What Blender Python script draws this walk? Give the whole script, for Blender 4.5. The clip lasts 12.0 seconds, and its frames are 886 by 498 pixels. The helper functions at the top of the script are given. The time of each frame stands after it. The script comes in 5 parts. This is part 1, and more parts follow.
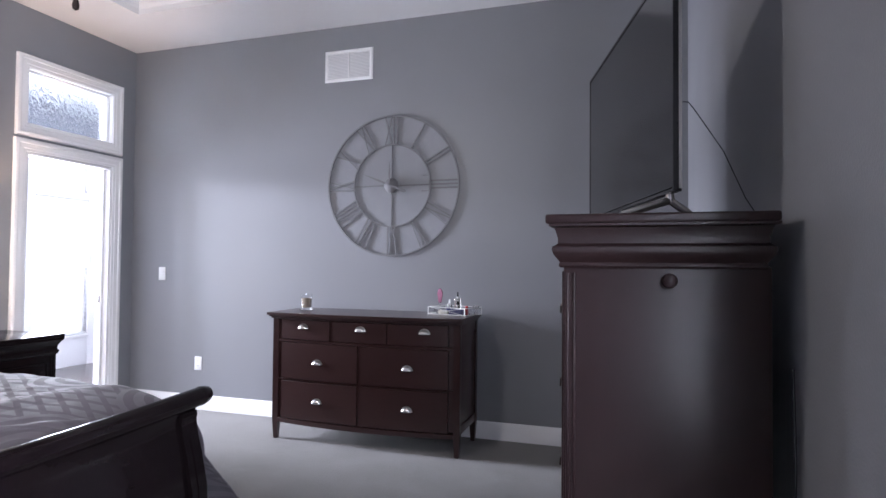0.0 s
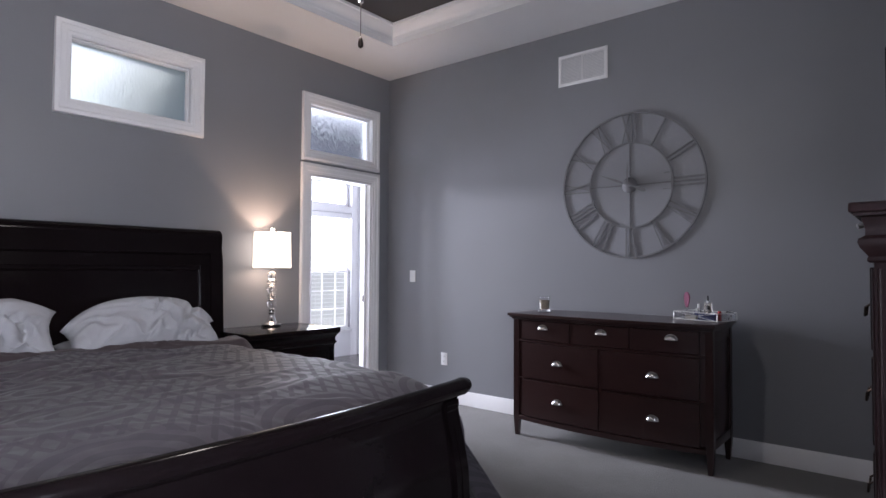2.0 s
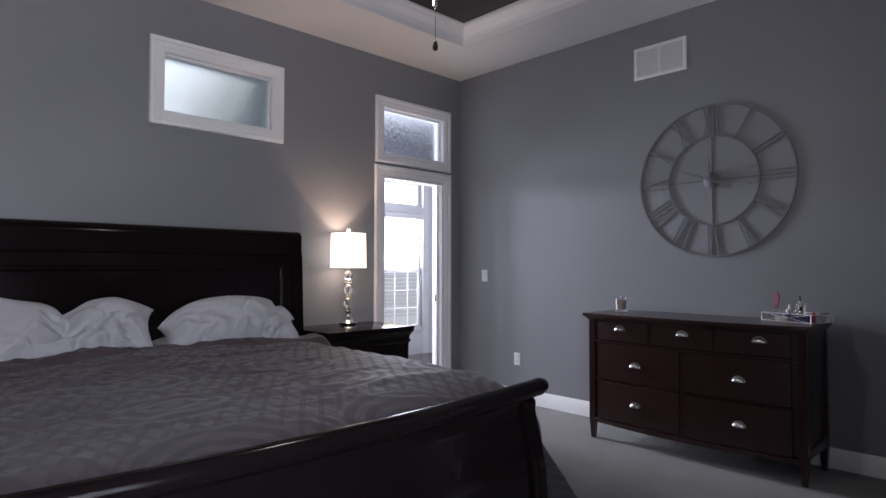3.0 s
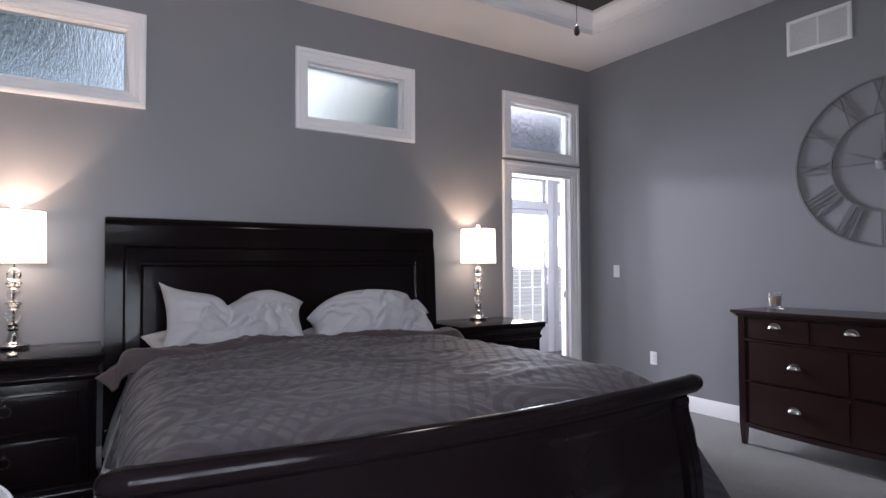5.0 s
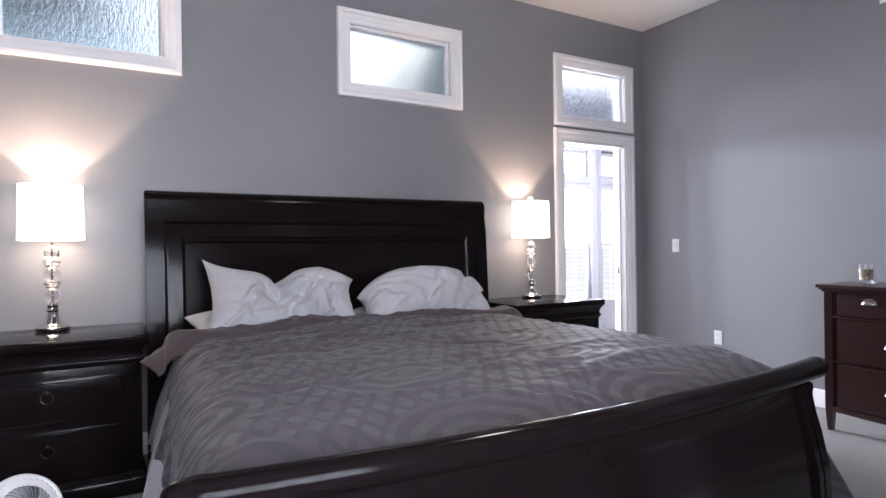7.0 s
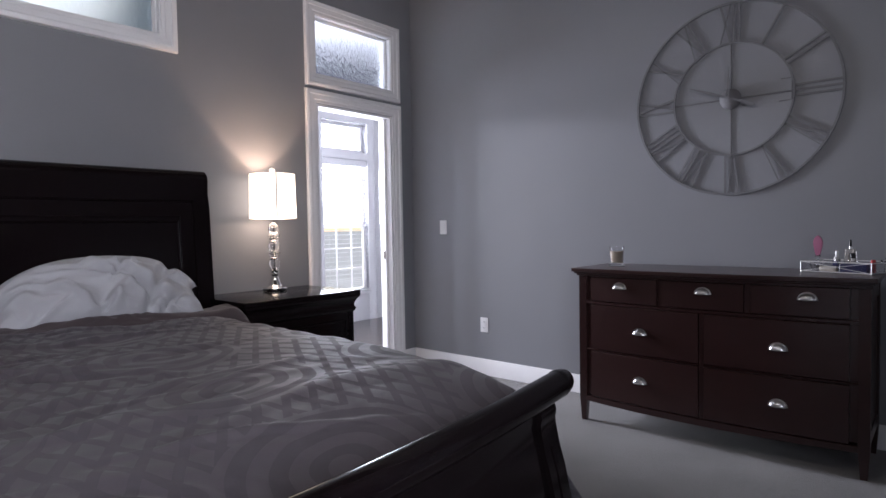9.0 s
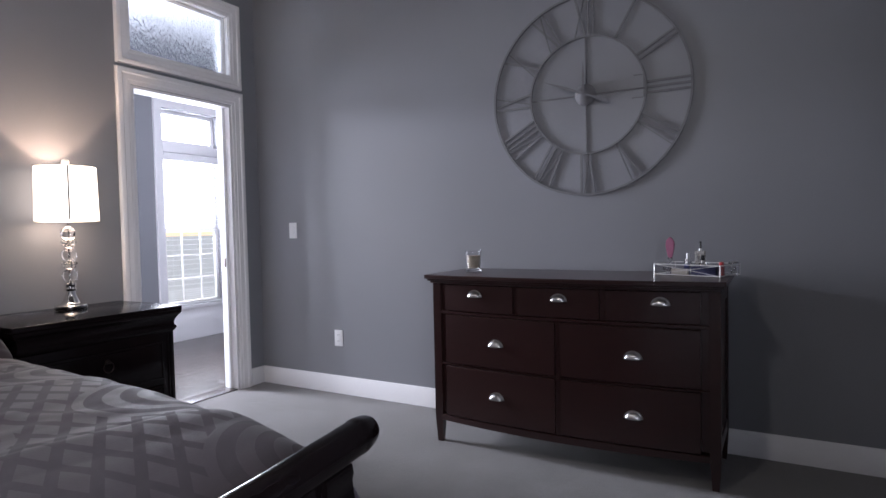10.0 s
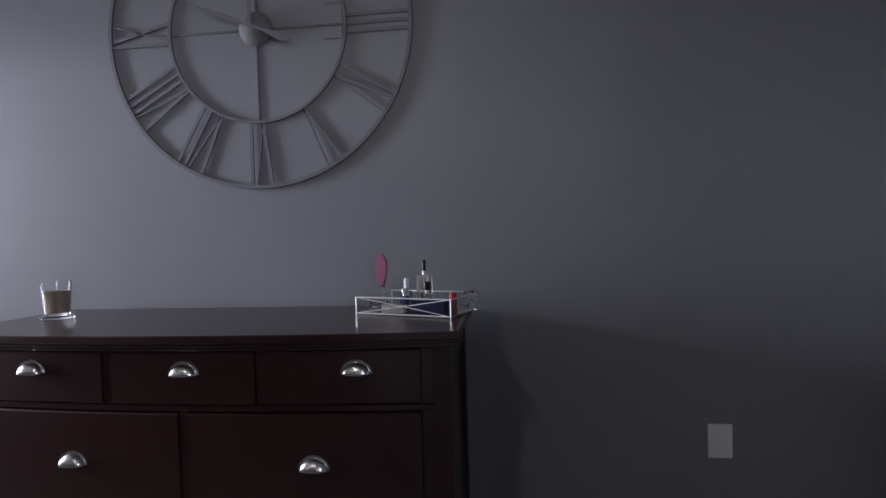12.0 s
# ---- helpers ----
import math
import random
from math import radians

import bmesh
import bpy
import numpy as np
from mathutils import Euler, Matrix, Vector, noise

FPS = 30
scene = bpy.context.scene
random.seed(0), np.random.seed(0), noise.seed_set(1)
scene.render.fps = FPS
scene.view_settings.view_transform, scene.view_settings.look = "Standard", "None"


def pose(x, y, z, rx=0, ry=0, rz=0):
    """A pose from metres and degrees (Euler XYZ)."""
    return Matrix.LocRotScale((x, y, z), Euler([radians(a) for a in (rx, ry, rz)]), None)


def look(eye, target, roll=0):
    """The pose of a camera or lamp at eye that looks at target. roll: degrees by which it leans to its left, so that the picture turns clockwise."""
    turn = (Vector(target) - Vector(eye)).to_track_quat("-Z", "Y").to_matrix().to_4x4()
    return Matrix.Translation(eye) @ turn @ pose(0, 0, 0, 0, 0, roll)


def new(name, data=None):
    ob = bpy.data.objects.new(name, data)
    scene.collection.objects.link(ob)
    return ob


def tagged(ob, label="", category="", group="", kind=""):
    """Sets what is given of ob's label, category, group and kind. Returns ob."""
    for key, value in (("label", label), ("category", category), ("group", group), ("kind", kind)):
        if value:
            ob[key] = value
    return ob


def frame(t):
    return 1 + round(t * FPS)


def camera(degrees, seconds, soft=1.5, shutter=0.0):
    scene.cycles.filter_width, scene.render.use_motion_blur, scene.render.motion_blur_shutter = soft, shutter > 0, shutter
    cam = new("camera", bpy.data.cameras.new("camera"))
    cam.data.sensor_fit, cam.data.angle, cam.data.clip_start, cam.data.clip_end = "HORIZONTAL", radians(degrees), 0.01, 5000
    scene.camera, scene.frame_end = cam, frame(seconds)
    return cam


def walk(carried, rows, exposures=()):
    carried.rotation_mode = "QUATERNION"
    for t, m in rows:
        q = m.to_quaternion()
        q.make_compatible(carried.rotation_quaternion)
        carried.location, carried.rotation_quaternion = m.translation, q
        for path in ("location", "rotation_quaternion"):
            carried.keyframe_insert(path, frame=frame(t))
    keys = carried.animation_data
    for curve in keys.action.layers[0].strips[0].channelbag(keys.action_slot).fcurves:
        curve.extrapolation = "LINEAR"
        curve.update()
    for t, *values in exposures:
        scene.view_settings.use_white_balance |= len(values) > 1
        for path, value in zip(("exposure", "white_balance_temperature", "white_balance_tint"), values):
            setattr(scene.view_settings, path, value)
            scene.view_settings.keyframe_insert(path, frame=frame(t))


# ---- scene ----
cam = camera(74.0, 12.0)
PATH = [
    (0, (0.462, 0.244, 1.336), (-0.154, 2.146, 1.39), 0.5),
    (0.5, (0.442, 0.228, 1.327), (-0.407, 2.038, 1.387), 0.6),
    (1, (0.425, 0.213, 1.324), (-0.593, 1.933, 1.386), 0.5),
    (1.5, (0.408, 0.182, 1.323), (-0.747, 1.813, 1.386), 0.4),
    (2, (0.38, 0.155, 1.314), (-0.888, 1.7, 1.38), 0.3),
    (2.5, (0.365, 0.15, 1.317), (-1.002, 1.608, 1.38), 0.3),
    (3, (0.366, 0.13, 1.316), (-1.075, 1.516, 1.379), 0.1),
    (5, (0.297, 0.051, 1.278), (-1.389, 1.124, 1.34), -0.2),
    (5.5, (0.222, 0.006, 1.254), (-1.501, 1.019, 1.317), -0.3),
    (6, (0.082, -0.012, 1.242), (-1.66, 0.969, 1.299), -0.3),
    (6.5, (0.068, 0.008, 1.222), (-1.687, 0.966, 1.26), -0.2),
    (6.7, (0.013, -0.015, 1.237), (-1.733, 0.96, 1.256), -0.5),
    (8.3, (-0.259, 0.547, 1.248), (-1.879, 1.718, 1.176), -0.7),
    (8.5, (-0.318, 0.623, 1.254), (-1.874, 1.879, 1.181), -0.75),
    (9, (-0.407, 0.806, 1.235), (-1.713, 2.32, 1.160), -0.95),
    (9.5, (-0.436, 1.062, 1.252), (-1.588, 2.696, 1.178), -1.15),
    (10, (-0.456, 1.276, 1.231), (-1.446, 3.012, 1.158), -1.22),
    (10.5, (-0.507, 1.598, 1.235), (-1.237, 3.459, 1.162), -1.4),
    (11, (-0.497, 1.944, 1.240), (-1.055, 3.863, 1.168), -1.65),
    (11.5, (-0.490, 2.264, 1.205), (-0.912, 4.218, 1.155), -1.62),
    (12, (-0.498, 2.608, 1.226), (-0.744, 4.591, 1.164), -1.58),
]
EXPOSURES = [(t, e, k, 11) for t, e, k in ((0, 1.05, 6250), (1.0, 0.72, 6350), (2.0, 0.12, 6400), (3.0, -0.32, 6400), (4.8, -0.10, 6400), (5.5, 0.31, 6450), (6.5, 0.67, 6450), (8.5, 0.32, 6450), (9.5, -0.22, 6400), (10.5, 0.24, 6300), (11.0, 0.16, 6250), (12.0, -0.26, 6300))]
walk(cam, [(t, look(eye, target, roll)) for t, eye, target, roll in PATH], EXPOSURES)

# ---- world, sun, large lights ----
W, N, E_, S_, CEIL = -4.12, 4.70, 0.83, -1.15, 3.36
DOOR_Y0, DOOR_Y1, DOOR_H = 3.638, 4.442, 2.203
FAR = -6.38

world = bpy.data.worlds.new("world")
scene.world = world
world.use_nodes = True
wn = world.node_tree
sky = wn.nodes.new("ShaderNodeTexSky")
sky.sky_type = "NISHITA"
sky.sun_disc = False
sky.sun_elevation = radians(42)
sky.sun_rotation = radians(293)
sky.air_density, sky.dust_density = 1.0, 1.2
wn.links.new(sky.outputs[0], wn.nodes["Background"].inputs[0])
wn.nodes["Background"].inputs[1].default_value = 0.15


def lamp_data(name, kind, power, color, **more):
    d = bpy.data.lights.new(name, kind)
    d.energy, d.color = power, color
    for k, v in more.items():
        if k == "size":
            d.size = v
        elif k == "size_y":
            d.size_y = v
        elif k == "angle":
            d.angle = v
        elif k == "radius":
            d.shadow_soft_size = v
    return d


sun = new("sun", lamp_data("sun", "SUN", 2.6, (1.0, 0.96, 0.90), angle=radians(12)))
sun.matrix_world = look((-9.2, 3.9, 9.0), (0, 0, 0))
WINDOW_TINT = (0.83, 0.86, 1.0)
# First three: sky through the seen windows. Last three: fill from added, unseen openings.
for i, (ya, yb, za, zb, p) in enumerate(((5.40, 6.36, 1.27, 2.10, 110), (5.40, 6.36, 2.25, 2.60, 30), (6.40, 7.10, 1.27, 2.08, 30), (2.95, 3.25, 0.45, 2.10, 60), (3.41, 4.14, 0.70, 2.05, 240), (3.41, 4.14, 2.30, 2.56, 225))):
    d = lamp_data("window_light", "AREA", p, WINDOW_TINT, size=yb - ya, size_y=zb - za)
    d.shape = "RECTANGLE"
    o = new("window_light", d)
    o.matrix_world = look((FAR - 0.19, (ya + yb) / 2, (za + zb) / 2), (0, (ya + yb) / 2, (za + zb) / 2 - 2.0))
# Fill lamp in an unseen, added opening; brightens the west wall and the bed.
east = lamp_data("east_window_light", "AREA", 70, WINDOW_TINT, size=1.5, size_y=1.4)
east.shape = "RECTANGLE"
o = new("east_window_light", east)
o.matrix_world = look((E_ + 0.17, 0.15, 1.50), (0, 0.15, 1.50))
for i, (ly, p) in enumerate(((3.11, 32), (-0.217, 50))):
    o = new("bulb_light", lamp_data("bulb_light", "POINT", p, (1.0, 0.69, 0.50), radius=0.02))
    o.location = (-3.93, ly, 1.435)
# Ambient fill lamp hung under the fan, whose bowl is only assumed lit.
o = new("fan_light", lamp_data("fan_light", "POINT", 24, (1.0, 0.93, 0.89), radius=0.10))
o.location = (-1.50, 1.80, 2.52)


# ---- materials ----
def mat(name, color, rough=0.5, metal=0.0, var=0.06, scale=6.0, fine=120.0, bump=0.0, fine_bump=0.0, coat=0.0, spec=0.5, trans=0.0, ior=1.45, emit=None, power=0.0, stretch=(1, 1, 1), sheen=0.0, island=0.0, rough_var=0.0):
    m = bpy.data.materials.new(name)
    m.use_nodes = True
    nt = m.node_tree
    b = nt.nodes["Principled BSDF"]
    L = nt.links.new
    b.inputs["Roughness"].default_value = rough
    b.inputs["Metallic"].default_value = metal
    b.inputs["Coat Weight"].default_value = coat
    b.inputs["Coat Roughness"].default_value = 0.12
    b.inputs["Specular IOR Level"].default_value = spec
    b.inputs["Transmission Weight"].default_value = trans
    b.inputs["IOR"].default_value = ior
    b.inputs["Sheen Weight"].default_value = sheen
    if emit:
        b.inputs["Emission Color"].default_value = (*emit, 1)
        b.inputs["Emission Strength"].default_value = power
    tc = nt.nodes.new("ShaderNodeTexCoord")
    mp = nt.nodes.new("ShaderNodeMapping")
    mp.inputs["Scale"].default_value = stretch
    L(tc.outputs["Object"], mp.inputs[0])
    n1 = nt.nodes.new("ShaderNodeTexNoise")
    n1.inputs["Scale"].default_value = scale
    n1.inputs["Detail"].default_value = 5
    n2 = nt.nodes.new("ShaderNodeTexNoise")
    n2.inputs["Scale"].default_value = fine
    n2.inputs["Detail"].default_value = 3
    L(mp.outputs[0], n1.inputs[0]), L(mp.outputs[0], n2.inputs[0])
    mx = nt.nodes.new("ShaderNodeMath")
    mx.operation = "ADD"
    L(n1.outputs[0], mx.inputs[0]), L(n2.outputs[0], mx.inputs[1])
    mr = nt.nodes.new("ShaderNodeMapRange")
    mr.inputs[1].default_value, mr.inputs[2].default_value = 0.6, 1.4
    mr.inputs[3].default_value, mr.inputs[4].default_value = 1 - var, 1 + var
    L(mx.outputs[0], mr.inputs[0])
    sc = nt.nodes.new("ShaderNodeVectorMath")
    sc.operation = "SCALE"
    sc.inputs[0].default_value = color
    last = mr.outputs[0]
    if island:
        oi = nt.nodes.new("ShaderNodeObjectInfo")
        r2 = nt.nodes.new("ShaderNodeMapRange")
        r2.inputs[3].default_value, r2.inputs[4].default_value = 1 - island, 1 + island
        L(oi.outputs["Random"], r2.inputs[0])
        mm = nt.nodes.new("ShaderNodeMath")
        mm.operation = "MULTIPLY"
        L(last, mm.inputs[0]), L(r2.outputs[0], mm.inputs[1])
        last = mm.outputs[0]
    L(last, sc.inputs["Scale"])
    L(sc.outputs[0], b.inputs["Base Color"])
    if rough_var:
        r3 = nt.nodes.new("ShaderNodeMapRange")
        r3.inputs[1].default_value, r3.inputs[2].default_value = 0.3, 0.7
        r3.inputs[3].default_value, r3.inputs[4].default_value = max(rough - rough_var, 0.02), rough + rough_var
        L(n1.outputs[0], r3.inputs[0]), L(r3.outputs[0], b.inputs["Roughness"])
    if bump or fine_bump:
        b1 = nt.nodes.new("ShaderNodeBump")
        b1.inputs["Strength"].default_value, b1.inputs["Distance"].default_value = 1.0, bump
        L(n1.outputs[0], b1.inputs["Height"])
        b2 = nt.nodes.new("ShaderNodeBump")
        b2.inputs["Strength"].default_value, b2.inputs["Distance"].default_value = 1.0, fine_bump
        L(n2.outputs[0], b2.inputs["Height"])
        L(b1.outputs[0], b2.inputs["Normal"])
        L(b2.outputs[0], b.inputs["Normal"])
    return m


M = {}
M["wall"] = mat("grey_wall_paint", (0.222, 0.224, 0.240), 0.42, var=0.03, scale=1.3, fine=160, fine_bump=0.0006, spec=0.45, rough_var=0.05)
M["white"] = mat("white_trim_paint", (0.80, 0.79, 0.79), 0.32, var=0.02, scale=3, fine=60, bump=0.0003)
M["ceiling"] = mat("white_ceiling_paint", (0.74, 0.73, 0.73), 0.85, var=0.02, scale=2, fine=90, fine_bump=0.0008)
M["ceiling_dark"] = mat("dark_ceiling_paint", (0.045, 0.038, 0.038), 0.6, var=0.05, scale=2, fine=90, fine_bump=0.0008)
M["carpet"] = mat("beige_carpet", (0.170, 0.160, 0.156), 1.0, var=0.22, scale=3.2, fine=260, bump=0.010, fine_bump=0.008, spec=0.1, sheen=0.3)
M["plank"] = mat("dark_wood_floor", (0.055, 0.042, 0.038), 0.22, var=0.35, scale=5, fine=70, fine_bump=0.0004, stretch=(1, 8, 1), island=0.25, coat=0.3)
M["espresso"] = mat("espresso_wood", (0.0075, 0.0050, 0.0056), 0.14, var=0.12, scale=4, fine=30, stretch=(1, 1, 1), coat=0.04, spec=0.14)
M["chestwood"] = mat("chest_wood", (0.0185, 0.0085, 0.0088), 0.32, var=0.22, scale=2.0, fine=9, stretch=(1.6, 1.6, 0.5), coat=0.06, spec=0.40)
M["mahogany"] = mat("mahogany_wood", (0.027, 0.0105, 0.0098), 0.28, var=0.14, scale=2.5, fine=12, stretch=(0.6, 1, 2.5), coat=0.25)
M["nickel"] = mat("brushed_nickel", (0.62, 0.61, 0.60), 0.28, metal=1.0, var=0.05, scale=20, fine=300)
M["silverwire"] = mat("pale_silver_wire", (0.75, 0.74, 0.72), 0.45, metal=0.6, var=0.03)
M["chrome"] = mat("polished_chrome", (0.80, 0.79, 0.78), 0.10, metal=1.0, var=0.02)
M["bronze"] = mat("dark_bronze", (0.06, 0.045, 0.04), 0.35, metal=0.9, var=0.2, scale=30)
M["clockmetal"] = mat("painted_clock_metal", (0.162, 0.159, 0.167), 0.7, metal=0.0, spec=0.3, var=0.15, scale=25, fine=200, bump=0.0005)
M["crystal"] = mat("clear_crystal", (0.97, 0.97, 0.98), 0.02, trans=1.0, ior=1.5, var=0.0)
M["plastic"] = mat("white_plastic", (0.78, 0.78, 0.78), 0.35, var=0.02)
M["plastic_grey"] = mat("grey_plastic", (0.30, 0.31, 0.33), 0.4, var=0.05)
M["ventback"] = mat("pale_grey_metal", (0.50, 0.50, 0.51), 0.5, var=0.03)
M["black"] = mat("black_plastic", (0.012, 0.012, 0.014), 0.25, var=0.1)
M["screen"] = mat("black_glass_screen", (0.010, 0.010, 0.012), 0.12, var=0.05, spec=0.6)
M["shade"] = mat("white_linen_shade", (0.80, 0.76, 0.72), 0.9, var=0.03, scale=40, fine=260, fine_bump=0.0005, emit=(1.0, 0.83, 0.70), power=3.2)
M["linen"] = mat("unlit_linen", (0.62, 0.60, 0.57), 0.9, var=0.05, scale=40)
# Glow of the fan's unseen bowl is an assumption.
M["frosted"] = mat("frosted_bowl_glass", (0.9, 0.88, 0.85), 0.4, emit=(1.0, 0.92, 0.88), power=2.0)
M["sheet"] = mat("white_cotton", (0.42, 0.42, 0.435), 0.85, var=0.04, scale=8, fine=300, bump=0.003, fine_bump=0.0006, sheen=0.1)
M["lining"] = mat("brown_grey_lining", (0.058, 0.042, 0.045), 0.75, var=0.08, scale=9, fine=260, bump=0.004, fine_bump=0.0005, sheen=0.15)
M["mattress"] = mat("mattress_fabric", (0.45, 0.45, 0.46), 0.9, var=0.05)
M["wax"] = mat("beige_wax", (0.55, 0.45, 0.34), 0.6, var=0.15, scale=30)
M["pink"] = mat("pink_translucent_plastic", (0.42, 0.16, 0.25), 0.25, var=0.1, trans=0.55)
M["blue"] = mat("dark_blue_card", (0.03, 0.035, 0.12), 0.45, var=0.1)
M["red"] = mat("red_lacquer", (0.35, 0.03, 0.03), 0.3, var=0.1)
M["cream"] = mat("cream_label", (0.65, 0.6, 0.52), 0.5, var=0.1)
M["perfume"] = mat("amber_glass", (0.75, 0.72, 0.68), 0.05, trans=0.8, var=0.05)
M["grass"] = mat("lawn_grass", (0.07, 0.10, 0.035), 0.95, var=0.4, scale=0.8, fine=20)
M["concrete"] = mat("pale_concrete", (0.50, 0.49, 0.47), 0.85, var=0.08, scale=3, fine=40)
# Pale colour for the added slab that brightens window 1.
M["bright_backing"] = mat("pale_backing", (0.60, 0.60, 0.58), 0.7, var=0.04)
M["leaf"] = mat("tree_leaf", (0.06, 0.10, 0.035), 0.6, var=0.4, scale=1.5)
M["bark"] = mat("tree_bark", (0.12, 0.09, 0.07), 0.9, var=0.3, scale=8, bump=0.01)


def glass_mat(name, rough, bumpy):
    m = bpy.data.materials.new(name)
    m.use_nodes = True
    nt = m.node_tree
    for n in list(nt.nodes):
        if n.type == "BSDF_PRINCIPLED":
            nt.nodes.remove(n)
    g = nt.nodes.new("ShaderNodeBsdfGlass" if bumpy else "ShaderNodeBsdfPrincipled")
    g.inputs["IOR"].default_value = 1.45
    g.inputs["Roughness"].default_value = rough
    if not bumpy:
        g.inputs["Transmission Weight"].default_value = 1.0
        g.inputs["Base Color"].default_value = (0.97, 0.98, 0.98, 1)
    else:
        g.inputs["Color"].default_value = (0.92, 0.95, 0.97, 1)
        tc = nt.nodes.new("ShaderNodeTexCoord")
        mp = nt.nodes.new("ShaderNodeMapping")
        mp.inputs["Scale"].default_value = (60, 60, 22)
        v = nt.nodes.new("ShaderNodeTexNoise")
        v.inputs["Scale"].default_value, v.inputs["Detail"].default_value = 1.0, 2.0
        b = nt.nodes.new("ShaderNodeBump")
        b.inputs["Strength"].default_value, b.inputs["Distance"].default_value = 1.0, bumpy
        nt.links.new(tc.outputs["Object"], mp.inputs[0])
        nt.links.new(mp.outputs[0], v.inputs[0])
        nt.links.new(v.outputs[0], b.inputs["Height"])
        nt.links.new(b.outputs[0], g.inputs["Normal"])
    nt.links.new(g.outputs[0], nt.nodes["Material Output"].inputs[0])
    return m


M["rainglass"] = glass_mat("rain_textured_glass", 0.18, 0.007)
M["softglass"] = glass_mat("frosted_rain_glass", 0.45, 0.004)
M["pane"] = glass_mat("clear_window_glass", 0.0, 0)


def duvet_mat():
    m = mat("patterned_duvet", (0.073, 0.064, 0.073), 0.72, var=0.05, scale=8, fine=220, bump=0.0015, fine_bump=0.0003, sheen=0.10, spec=0.26)
    nt = m.node_tree
    L = nt.links.new
    b = nt.nodes["Principled BSDF"]
    uv = nt.nodes.new("ShaderNodeUVMap")
    uv.uv_map = "uv"

    def vm(op, a, bb=None, c=None):
        n = nt.nodes.new("ShaderNodeVectorMath")
        n.operation = op
        L(a, n.inputs[0])
        if bb is not None:
            n.inputs[1].default_value = bb
        if c is not None:
            n.inputs["Scale"].default_value = c
        return n

    def mm(op, a, v=None, a2=None):
        n = nt.nodes.new("ShaderNodeMath")
        n.operation = op
        L(a, n.inputs[0])
        if a2 is not None:
            L(a2, n.inputs[1])
        elif v is not None:
            n.inputs[1].default_value = v
        return n.outputs[0]

    cell = vm("SUBTRACT", vm("FRACTION", vm("MULTIPLY", uv.outputs[0], (1.9, 1.45, 0)).outputs[0]).outputs[0], (0.5, 0.5, 0))
    ln = vm("LENGTH", cell.outputs[0])
    dist = ln.outputs["Value"]
    rings = mm("GREATER_THAN", mm("SINE", mm("MULTIPLY", dist, 52.0)), 0.0)
    rot = nt.nodes.new("ShaderNodeMapping")
    rot.inputs["Rotation"].default_value = (0, 0, radians(45))
    rot.inputs["Scale"].default_value = (9.5, 18, 1)
    L(uv.outputs[0], rot.inputs[0])
    fr = vm("ABSOLUTE", vm("SUBTRACT", vm("FRACTION", rot.outputs[0]).outputs[0], (0.5, 0.5, 0)).outputs[0])
    sp = nt.nodes.new("ShaderNodeSeparateXYZ")
    L(fr.outputs[0], sp.inputs[0])
    dia = mm("LESS_THAN", mm("MAXIMUM", sp.outputs[0], a2=sp.outputs[1]), 0.34)
    near = mm("LESS_THAN", dist, 0.40)
    pat = mm("ADD", mm("MULTIPLY", rings, a2=near), a2=mm("MULTIPLY", dia, a2=mm("SUBTRACT", near, 1.0)))
    pat = mm("ABSOLUTE", pat)
    cm = nt.nodes.new("ShaderNodeMapRange")
    cm.inputs[3].default_value, cm.inputs[4].default_value = 0.965, 1.065
    L(pat, cm.inputs[0])
    src = b.inputs["Base Color"].links[0].from_socket
    s2 = nt.nodes.new("ShaderNodeVectorMath")
    s2.operation = "SCALE"
    L(src, s2.inputs[0]), L(cm.outputs[0], s2.inputs["Scale"])
    L(s2.outputs[0], b.inputs["Base Color"])
    rr = nt.nodes.new("ShaderNodeMapRange")
    rr.inputs[3].default_value, rr.inputs[4].default_value = 0.82, 0.52
    bp = nt.nodes.new("ShaderNodeBump")
    bp.inputs["Strength"].default_value, bp.inputs["Distance"].default_value = 0.6, 0.0012
    L(pat, bp.inputs["Height"])
    L(b.inputs["Normal"].links[0].from_socket, bp.inputs["Normal"])
    L(bp.outputs[0], b.inputs["Normal"])
    L(pat, rr.inputs[0]), L(rr.outputs[0], b.inputs["Roughness"])
    return m


M["duvet"] = duvet_mat()


# ---- builders ----
def finish(bm, name, material, angle=35):
    bmesh.ops.recalc_face_normals(bm, faces=bm.faces)
    me = bpy.data.meshes.new(name)
    bm.to_mesh(me)
    bm.free()
    me.polygons.foreach_set("use_smooth", [True] * len(me.polygons))
    me.set_sharp_from_angle(angle=radians(angle))
    me.materials.append(M[material] if isinstance(material, str) else material)
    return me


def part(name, bm, material, parent=None, label="", at=(0, 0, 0)):
    ob = new(name, finish(bm, name, material))
    ob.location = at
    if parent is not None:
        ob.parent = parent
    if label:
        tagged(ob, label)
    return ob


def empty(name, loc=(0, 0, 0), rz=0.0):
    ob = new(name)
    ob.empty_display_size = 0.1
    ob.location = loc
    ob.rotation_euler = (0, 0, radians(rz))
    return ob


